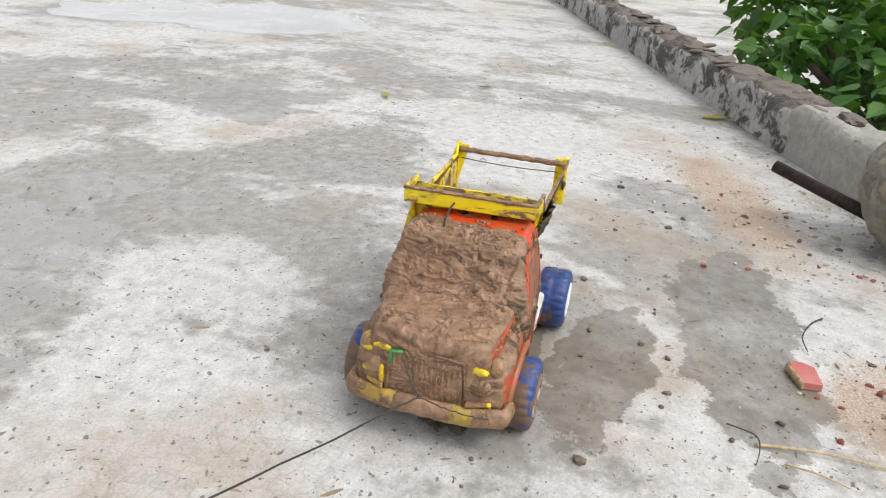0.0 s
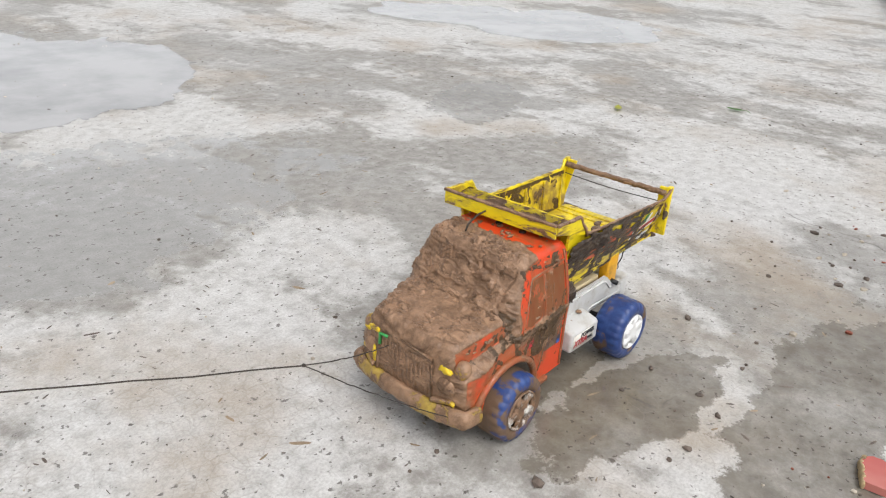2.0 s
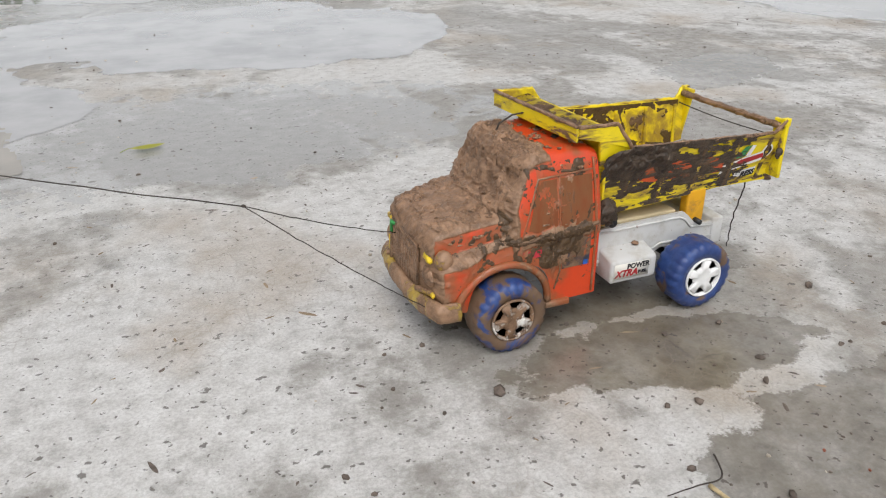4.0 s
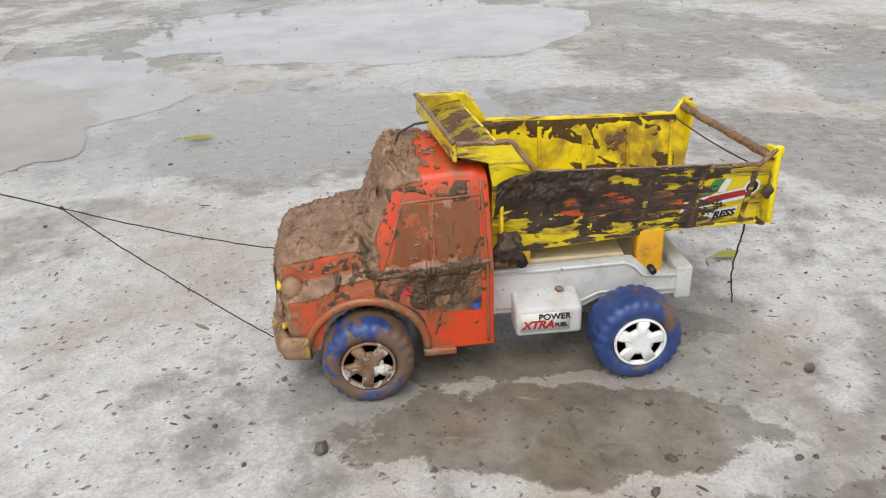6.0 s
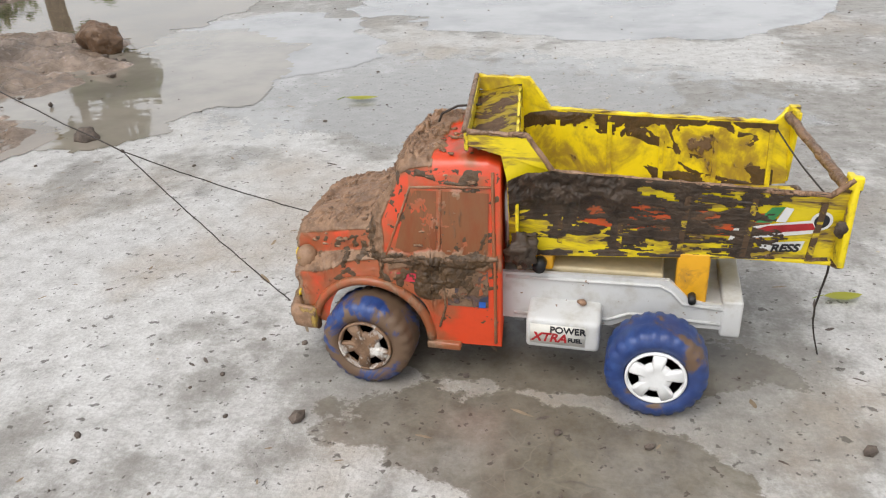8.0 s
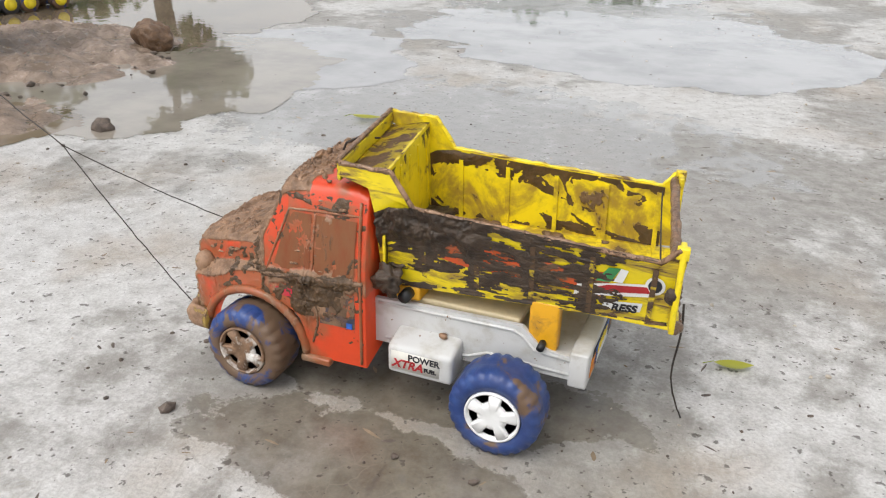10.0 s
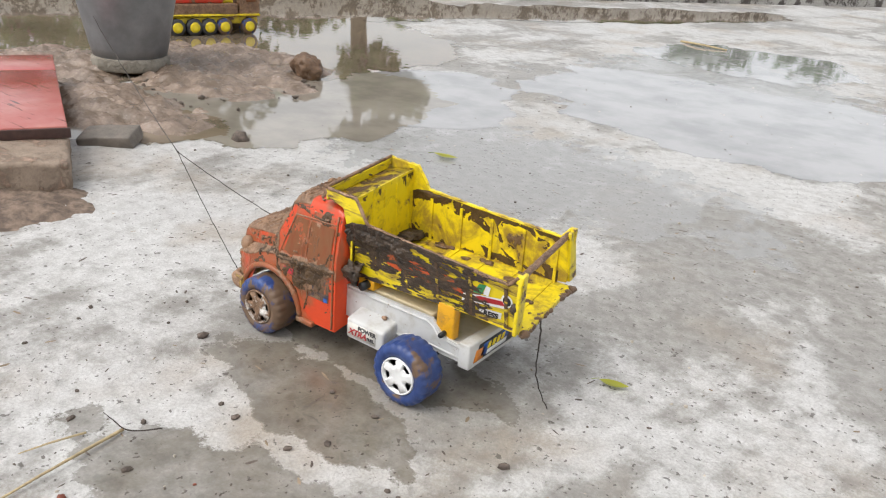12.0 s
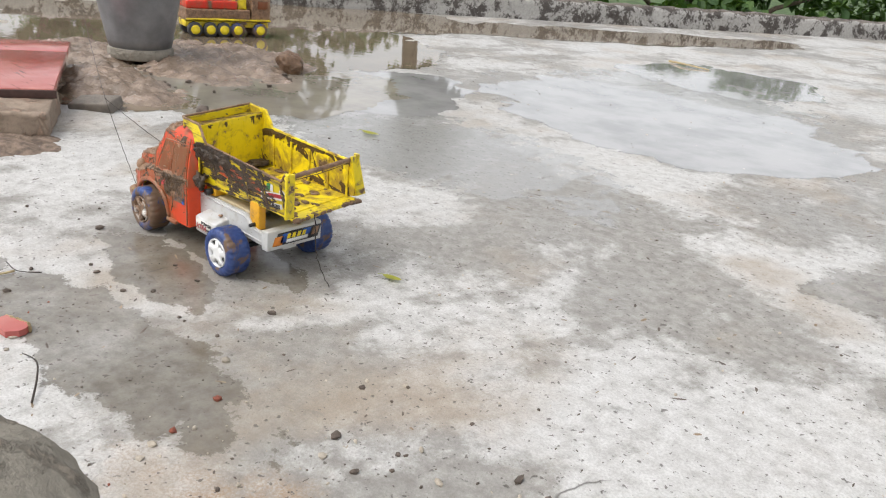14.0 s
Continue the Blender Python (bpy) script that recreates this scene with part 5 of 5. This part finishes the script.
# string left hanging from the tail
bm = bmesh.new()
add_tube(bm, [(0.2165 + 0.0015 * math.sin(k * 0.4) + 0.010 * (k / 20) ** 4, -0.012 + 0.022 * (k / 20) ** 2 + 0.002 * noise.noise(Vector((k * 0.7, 3, 3))), 0.112 - 0.1105 * k / 20) for k in range(21)], 0.0009, 6, 0.7)
part("tail_string", bm, M_STRING, truck, "dark muddy string hanging from the tail")

# tow string, knotted ahead of the truck
tow = group_empty("tow_string", "thin dark string tied to the toy truck's bumper", "string")


def sagging(a, b, sag, k=26, wob=0.0012, seed=0.0):
    a, b = Vector(a), Vector(b)
    return [a.lerp(b, i / k) + Vector((0, 0, -sag * 4 * (i / k) * (1 - i / k))) + wob * Vector((noise.noise(Vector((i * 0.6, seed, 1))), noise.noise(Vector((i * 0.6, seed, 7))), noise.noise(Vector((i * 0.6, seed, 4))))) for i in range(k + 1)]


KNOT = (-0.320, -0.035, 0.158)
for a, b, sag, r in (((-0.1755, 0.020, 0.086), KNOT, 0.003, 0.0005), ((-0.1775, -0.060, 0.048), KNOT, 0.003, 0.0005), (KNOT, (-0.80, 0.15, 0.25), 0.006, 0.0006)):
    bm = bmesh.new()
    add_tube(bm, sagging(a, b, sag, seed=a[1] * 50), r, 6)
    part("strand", bm, M_STRING, tow)
bm = bmesh.new()
add_lump(bm, KNOT, (0.002, 0.0014, 0.0014), 0.4, 300, 2)
part("knot", bm, M_STRING, tow)


# ---- things round the bucket ----
bucket = group_empty("bucket", "dull grey galvanised bucket standing in wet mud", "bucket", "", (-1.40, 0.60, 0.012))
bm = bmesh.new()
add_lathe(bm, [(0.093, 0.03), (0.100, 0.06), (0.112, 0.12), (0.128, 0.20), (0.142, 0.28), (0.150, 0.33), (0.154, 0.335), (0.150, 0.332), (0.138, 0.28), (0.105, 0.10), (0.092, 0.05), (0.0, 0.045)], 64, (0, 0, 0))
body_b = part("body", bm, M_BUCKET, bucket)
bm = bmesh.new()
add_lathe(bm, [(0.088, 0.0), (0.098, 0.0), (0.101, 0.004), (0.099, 0.026), (0.094, 0.033), (0.088, 0.033)], 64, (0, 0, 0))
part("base_ring", bm, M_CEMENT, bucket, "mud-stained base ring")
for a in (40, 220):
    bm = bmesh.new()
    add_box(bm, -0.012, 0.012, -0.005, 0.005, 0.255, 0.31, 0.003, m=pose(0.142 * math.cos(radians(a)), 0.142 * math.sin(radians(a)), 0, 0, 0, a + 90))
    part("lug", bm, M_BUCKET, bucket)
bm = bmesh.new()
add_tube(bm, [(0.15 * math.cos(radians(40)) * math.cos(t) - 0.12 * math.sin(radians(40)) * math.sin(t), 0.15 * math.sin(radians(40)) * math.cos(t) + 0.12 * math.cos(radians(40)) * math.sin(t), 0.30 + 0.045 * math.sin(t)) for t in np.linspace(0, math.pi, 24)], 0.004, 8)
part("handle", bm, M_BUCKET, bucket)

# red board laid on bricks; u runs along its front edge, v away from it
U, V = Vector((-0.455, -0.890, 0)), Vector((-0.890, 0.455, 0))
CORNER = Vector((-0.77, 0.065, 0))
LAY = Matrix(((U.x, V.x, 0, CORNER.x), (U.y, V.y, 0, CORNER.y), (0, 0, 1, 0), (0, 0, 0, 1)))
board = group_empty("painted_board", "wet red-painted wooden board laid across muddy bricks", "board")
for k, (v0, v1) in enumerate(((0.0, 0.47), (0.47, 0.64))):
    bm = bmesh.new()
    vs = add_box(bm, -0.0, 0.95, v0 + 0.0005, v1 - 0.0005, 0.058, 0.075, 0.0025)
    for v in bm.verts:
        v.co.x += 0.006 * noise.noise(Vector((v.co.y * 14, 1, k))) if v.co.x < 0.4 else 0
    bmesh.ops.transform(bm, matrix=LAY, verts=bm.verts)
    bmesh.ops.recalc_face_normals(bm, faces=bm.faces)
    part("plank", bm, M_BOARD, board)
bm = bmesh.new()
add_box(bm, -0.004, 0.95, -0.004, 0.001, 0.055, 0.0725, 0.001)
bmesh.ops.transform(bm, matrix=LAY, verts=bm.verts)
bmesh.ops.recalc_face_normals(bm, faces=bm.faces)
part("split_edge", bm, plain("dark_wet_edge", (0.07, 0.035, 0.028), 0.6), board)
for i, (u, v, turn) in enumerate(((0.005, -0.135, 1.5), (0.142, -0.140, -1.0), (0.280, -0.132, 0.8), (0.42, -0.14, -1.5), (0.02, 0.42, 1), (0.44, 0.42, -2), (0.70, -0.09, 1), (0.70, 0.42, 2))):
    bm = bmesh.new()
    add_box(bm, 0, 0.122, 0, 0.22, -0.002, 0.0545, 0.008, 3)
    bmesh.ops.subdivide_edges(bm, edges=[e for e in bm.edges if e.calc_length() > 0.03], cuts=5, use_grid_fill=True)
    for w in bm.verts:
        w.co += 0.005 * Vector((noise.fractal(w.co * 22 + Vector((i, 0, 0)), 0.8, 2, 4), noise.fractal(w.co * 22 + Vector((i, 5, 0)), 0.8, 2, 4), 0.9 * noise.fractal(w.co * 22 + Vector((i, 9, 0)), 0.8, 2, 4)))
    bmesh.ops.transform(bm, matrix=LAY @ pose(u, v, 0, 0, 0, turn), verts=bm.verts)
    bmesh.ops.recalc_face_normals(bm, faces=bm.faces)
    ob = mesh_object("brick", bm, M_BRICK)
    tagged(ob, "mud-covered clay brick propping up the red board", "brick", "bricks under the board")
# loose earth in front of the bricks
verts, faces = [], []
for i in range(61):
    for j in range(31):
        u, v = -0.05 + 0.70 * i / 60, -0.30 + 0.21 * j / 30
        k = max(0.0, min(1.0, (1 - abs((v + 0.17) / 0.12)) * 1.6 + 0.3 * noise.noise(Vector((u * 14, v * 14, 8))))) * smooth01(-0.05, 0.06, u) * smooth01(0.0, 0.15, j / 30) * (1 - smooth01(0.85, 1.0, j / 30)) * (1 - smooth01(0.9, 1.0, i / 60))
        z = -0.004 + k * (0.016 + 0.010 * noise.fractal(Vector((u * 20, v * 20, 3)), 0.8, 2, 5) + 0.004 * noise.fractal(Vector((u * 90, v * 90, 3)), 0.8, 2, 3))
        p = LAY @ Vector((u, v, z))
        verts.append(p)
for i in range(60):
    for j in range(30):
        k = i * 31 + j
        faces.append((k, k + 31, k + 32, k + 1))
tagged(raw("loose_earth", verts, faces, plain("damp_red_earth", (0.22, 0.16, 0.12), 0.85, 0, 0.5, 70, 0.9), None, True), "crumbly damp red-brown earth before the bricks", "earth", kind="stuff")

bm = bmesh.new()
add_lump(bm, (-1.08, 0.945, 0.025), (0.05, 0.045, 0.038), 0.35, 24, 4, 2)
tagged(mesh_object("mud_clod", bm, M_MUD_D), "dark wet clod of mud on the mud bank", "clod")
bm = bmesh.new()
add_box(bm, -0.055, 0.055, -0.032, 0.032, -0.006, 0.020, 0.006, m=pose(-0.86, 0.200, 0.004, 9, -6, 35))
bmesh.ops.subdivide_edges(bm, edges=bm.edges[:], cuts=2, use_grid_fill=True)
for v in bm.verts:
    v.co += 0.008 * Vector((noise.noise(v.co * 25), noise.noise(v.co * 25 + Vector((4, 0, 0))), 0.3 * noise.noise(v.co * 30)))
tagged(mesh_object("flat_stone", bm, plain("slate_grey_stone", (0.17, 0.145, 0.12), 0.55, 0, 0.3, 50, 0.5)), "flat broken grey stone lying in shallow water", "stone")
bm = bmesh.new()
add_lump(bm, (-0.72, 0.40, 0.006), (0.017, 0.015, 0.013), 0.4, 60, 3, 3)
tagged(mesh_object("pebble", bm, M_STONE), "dark pebble sitting in shallow water", "pebble")

# second toy truck, parked in the water
other = group_empty("toy_tanker_truck", "muddy red and yellow toy truck parked in brown water", "toy truck", "", (-1.80, 1.17, 0.0))
other.rotation_euler = (0, 0, radians(74.7))
M_RED2 = muddy_plastic("muddy_scarlet_plastic", (0.65, 0.03, 0.012), 0.60, 0.2, (1, 1, 1), 22, 0.4, 0.3, seed=21.0)
M_YEL2 = muddy_plastic("muddy_bright_yellow", YELLOW, 0.60, 0.2, (1, 1, 1), 24, 0.4, 0.3, seed=22.0)
for name, box, mat in (("chassis", (-0.17, 0.165, -0.045, 0.045, 0.035, 0.060), M_YEL2), ("body", (-0.17, 0.085, -0.055, 0.055, 0.060, 0.105), M_MUD), ("cab", (0.092, 0.168, -0.055, 0.055, 0.058, 0.150), M_MUD), ("cab_roof", (0.094, 0.150, -0.052, 0.052, 0.150, 0.160), M_YEL2),
                       ("load", (-0.165, 0.035, -0.050, 0.050, 0.105, 0.135), M_RED2), ("crane_base", (0.035, 0.075, -0.04, 0.04, 0.105, 0.150), M_YEL2), ("mudguard", (-0.17, 0.168, -0.060, -0.050, 0.062, 0.070), M_YEL2)):
    bm = bmesh.new()
    add_box(bm, *box, 0.006, 3)
    bmesh.ops.subdivide_edges(bm, edges=[e for e in bm.edges if e.calc_length() > 0.02], cuts=4, use_grid_fill=True)
    for v in bm.verts:
        v.co += v.normal * 0.003 * noise.fractal(v.co * 60, 0.8, 2, 3)
    part(name, bm, mat, other)
for i, (p, q) in enumerate((((-0.16, 0.03, 0.137), (0.06, 0.03, 0.165)), ((-0.16, -0.03, 0.137), (0.06, -0.03, 0.165)), ((-0.10, 0.0, 0.140), (0.10, 0.0, 0.185)))):
    bm = bmesh.new()
    add_tube(bm, [p, q], 0.006, 8)
    part("boom", bm, M_RED2 if i < 2 else M_YEL2, other)
for side in (-1, 1):
    bm = bmesh.new()
    add_box(bm, 0.115, 0.155, side * 0.0555 - 0.0015, side * 0.0555 + 0.0015, 0.110, 0.140, 0.003)
    part("window", bm, M_FILM, other)
    for x in (-0.135, -0.075, -0.022, 0.033, 0.125):
        bm = bmesh.new()
        add_lathe(bm, [(0.012, -0.012), (0.026, -0.012), (0.029, -0.008), (0.029, 0.008), (0.026, 0.012), (0.018, 0.012)], 40, (0, 0, 0), "y", lambda i, k: 0.95 if i in (2, 3) and k % 4 < 2 else 1)
        w = part("wheel", bm, M_BLUE_MUD if x > 0 else plain("dark_tyre", (0.05, 0.05, 0.055), 0.6), other)
        w.location = (x, side * 0.052, 0.028)
        bm = bmesh.new()
        add_lathe(bm, [(0.0, side * 0.014), (0.010, side * 0.0145), (0.0175, side * 0.013), (0.018, side * 0.009), (0.0, side * 0.008)], 24, (0, 0, 0), "y")
        part("hub", bm, M_YEL2, w)

# ---- things beside the near parapet ----
ball = group_empty("cement_ball", "rough grey cement ball cast on an iron rod", "cement weight")
BALL = Vector((0.560, -0.590, 0.108))
bm = bmesh.new()
add_lump(bm, BALL, (0.112, 0.112, 0.108), 0.05, 14, 5, 1)
for v in bm.verts:
    v.co += (v.co - BALL).normalized() * 0.0025 * noise.fractal(v.co * 70, 0.7, 2, 4)
    v.co.z = max(v.co.z, 0.001)
part("ball", bm, M_CEMENT, ball)
bm = bmesh.new()
END = Vector((0.660, -0.365, 0.085))
ROOT = BALL + Vector((-0.02, 0.05, -0.060))
add_tube(bm, [ROOT, ROOT.lerp(END, 0.5), END], 0.0105, 14)
part("rod", bm, M_ROD, ball, "rusty dark iron rod")

slab = group_empty("red_slab", "broken red-painted slab with a crumbled pale edge", "slab")
edge_pts = [(0.10 + 0.7 * x, -0.362 + 0.7 * y) for x, y in ((-0.038, 0.006), (-0.026, 0.010), (-0.014, 0.014), (-0.002, 0.018), (0.008, 0.022), (0.018, 0.020), (0.026, 0.012), (0.028, 0.0), (0.018, -0.018), (-0.034, -0.024))]
bm = bmesh.new()
a = [bm.verts.new((x, y, 0.009)) for x, y in edge_pts]
b = [bm.verts.new((x, y, 0.001)) for x, y in edge_pts]
bm.faces.new(a)
for i in range(len(a)):
    bm.faces.new((a[i], b[i], b[(i + 1) % len(a)], a[(i + 1) % len(a)]))
bmesh.ops.recalc_face_normals(bm, faces=bm.faces)
part("painted_face", bm, M_BOARD, slab, smooth=False)
bm = bmesh.new()
for i in range(26):
    t = i / 25 * 5
    k = min(4, int(t))
    p = Vector((*edge_pts[k], 0)).lerp(Vector((*edge_pts[k + 1], 0)), t - k)
    add_lump(bm, (p.x, p.y, 0.005), (0.003, 0.0025, 0.005), 0.5, 90, 2, i)
part("broken_edge", bm, M_SLAB_EDGE, slab, "crumbled yellowish broken edge")

# ---- litter on the concrete ----
def leaf_at(x, y, size, turn, material, label, curl=0.25):
    bm = bmesh.new()
    rows = []
    for i in range(9):
        u = i / 8
        w = 0.20 * math.sin(math.pi * min(1, u * 1.02)) ** 0.8
        rows.append([bm.verts.new((size * (u - 0.5), size * w * s, 0.004 + size * (curl * (u - 0.5) ** 2 + 0.2 * abs(w * s)))) for s in (-1, -0.5, 0, 0.5, 1)])
    for a, b in zip(rows, rows[1:]):
        for k in range(4):
            bm.faces.new((a[k], b[k], b[k + 1], a[k + 1]))
    add_tube(bm, [(-size * 0.5, 0, 0.005 + size * curl * 0.25), (-size * 0.75, size * 0.05, 0.003)], size * 0.012, 5)
    ob = mesh_object("fallen_leaf", bm, material)
    ob.matrix_basis = pose(x, y, 0.0, 0, 0, turn)
    tagged(ob, label, "leaf", "fallen leaves")


leaf_at(1.336, -0.298, 0.075, 120, M_LEAF_YEL, "yellowed fallen leaf on concrete by the parapet")
leaf_at(1.064, 0.488, 0.045, 30, M_LEAF_YEL, "pale yellow fallen leaf on concrete")
leaf_at(1.307, 0.294, 0.05, 100, M_LEAF, "green fallen leaf on concrete")
leaf_at(2.35, 0.06, 0.06, 60, M_LEAF_YEL, "yellow fallen leaf near the parapet")
leaf_at(0.262, 0.100, 0.034, 15, M_LEAF_YEL, "yellow-green leaf on wet concrete")
leaf_at(-0.37, 0.64, 0.055, 10, M_LEAF_YEL, "yellow-green fallen leaf on damp concrete")


def stick(name, pts, r, material, label, category, taper=0.5):
    fine = []
    pts = [Vector(p) for p in pts]
    for i in range(len(pts) - 1):
        p0, p1, p2, p3 = pts[max(0, i - 1)], pts[i], pts[i + 1], pts[min(len(pts) - 1, i + 2)]
        for k in range(7):
            u = k / 7
            fine.append(0.5 * (2 * p1 + (p2 - p0) * u + (2 * p0 - 5 * p1 + 4 * p2 - p3) * u ** 2 + (3 * p1 - p0 - 3 * p2 + p3) * u ** 3))
    fine.append(pts[-1])
    bm = bmesh.new()
    add_tube(bm, fine, r, 7, taper)
    for v in bm.verts:
        v.co.z += 0.0005 * noise.noise(v.co * 200)
    tagged(mesh_object(name, bm, material), label, category)


stick("straw", [(-0.055, -0.30, 0.003), (-0.048, -0.36, 0.006), (-0.045, -0.43, 0.003)], 0.0018, M_STRAW, "dry yellow straw lying on concrete", "straw")
stick("straw", [(-0.075, -0.325, 0.003), (-0.082, -0.355, 0.005), (-0.09, -0.38, 0.003)], 0.0012, M_STRAW, "short dry straw lying on concrete", "straw")
stick("twig", [(-0.03, -0.275, 0.003), (-0.045, -0.300, 0.007), (-0.07, -0.302, 0.009), (-0.09, -0.298, 0.004)], 0.0008, M_TWIG, "bent dry twig on concrete", "twig")
stick("twig", [(0.26, -0.405, 0.003), (0.225, -0.385, 0.008), (0.19, -0.372, 0.006), (0.16, -0.375, 0.003)], 0.0013, M_TWIG, "curved dry twig beside the cement ball", "twig")
stick("twig", [(-0.72, 2.9, 0.003), (-0.62, 2.85, 0.01), (-0.5, 2.86, 0.004)], 0.006, M_STRAW, "pale dry stalks by the far puddle", "twig")


def gravel(name, count, place, sizes, material, label, seed, flat=1.0):
    """Many little stones, joined."""
    r = np.random.RandomState(seed)
    base = bmesh.new()
    bmesh.ops.create_icosphere(base, subdivisions=1, radius=1.0)
    bv = np.array([v.co[:] for v in base.verts])
    bf = [[v.index for v in f.verts] for f in base.faces]
    base.free()
    verts, faces = [], []
    for _ in range(count):
        x, y, z = place(r)
        s = sizes[0] + (sizes[1] - sizes[0]) * r.rand() ** 3
        sc = s * np.array([r.uniform(0.7, 1.5) / flat ** 0.5, r.uniform(0.6, 1.1), r.uniform(0.4, 0.8) * flat])
        a = r.uniform(0, 6.28)
        p = bv * sc * (1 + 0.25 * r.uniform(-1, 1, (len(bv), 1)))
        q = np.stack([p[:, 0] * math.cos(a) - p[:, 1] * math.sin(a), p[:, 0] * math.sin(a) + p[:, 1] * math.cos(a), p[:, 2]], 1) + (x, y, z + sc[2] * 0.5)
        k = len(verts)
        verts += q.tolist()
        faces += [[k + i for i in f] for f in bf]
    tagged(raw(name, verts, faces, material, None), label, "gravel", kind="stuff")


def over_floor(r):
    return (r.uniform(-1.0, 2.6), r.uniform(-0.62, 2.2), 0)


def by_wall(r):
    p = beside(abs(r.normal(0, 0.35)) - 0.25, -abs(r.normal(0.05, 0.22)))
    return (p.x, p.y, 0)


def on_mud(r):
    a, q = r.uniform(0, 6.28), r.uniform(0.1, 1.0)
    return (-1.30 + 0.42 * q * math.cos(a), 0.66 + 0.44 * q * math.sin(a), 0.003)


def sand_heap(r):
    return (r.normal(0.06, 0.07), r.normal(-0.455, 0.05), 0)


def near_side(r):
    return (r.uniform(-0.3, 0.75), r.normal(-0.26, 0.13), 0)


gravel("floor_grit", 1000, over_floor, (0.0005, 0.0030), M_STONE, "scattered dark grit on the concrete", 1)
gravel("litter_flecks", 1300, over_floor, (0.0010, 0.0027), M_STONE, "flat dark flecks of litter on the concrete", 9, 0.12)
gravel("tan_flecks", 600, over_floor, (0.0012, 0.0032), plain("tan_litter", (0.27, 0.20, 0.13), 0.9), "flat tan flecks of litter on the concrete", 10, 0.12)
gravel("pale_grit", 260, over_floor, (0.0010, 0.0035), M_STONE_L, "scattered pale grit on the concrete", 2)
gravel("wall_gravel", 420, by_wall, (0.0010, 0.006), M_STONE_L, "sandy gravel swept against the parapet", 3)
gravel("brick_chips", 60, by_wall, (0.0015, 0.005), M_STONE_R, "red brick chips by the parapet", 4)
gravel("mud_stones", 420, on_mud, (0.0015, 0.009), M_STONE, "stones and clods in the mud", 5)
gravel("sand_stones", 110, sand_heap, (0.0010, 0.0055), M_STONE_L, "pale stones in spilled sand", 7)
gravel("sand_chips", 30, sand_heap, (0.0015, 0.006), M_STONE_R, "red chips in spilled sand", 8)
gravel("side_grit", 130, near_side, (0.0012, 0.006), M_STONE, "dark grit on damp concrete", 6)
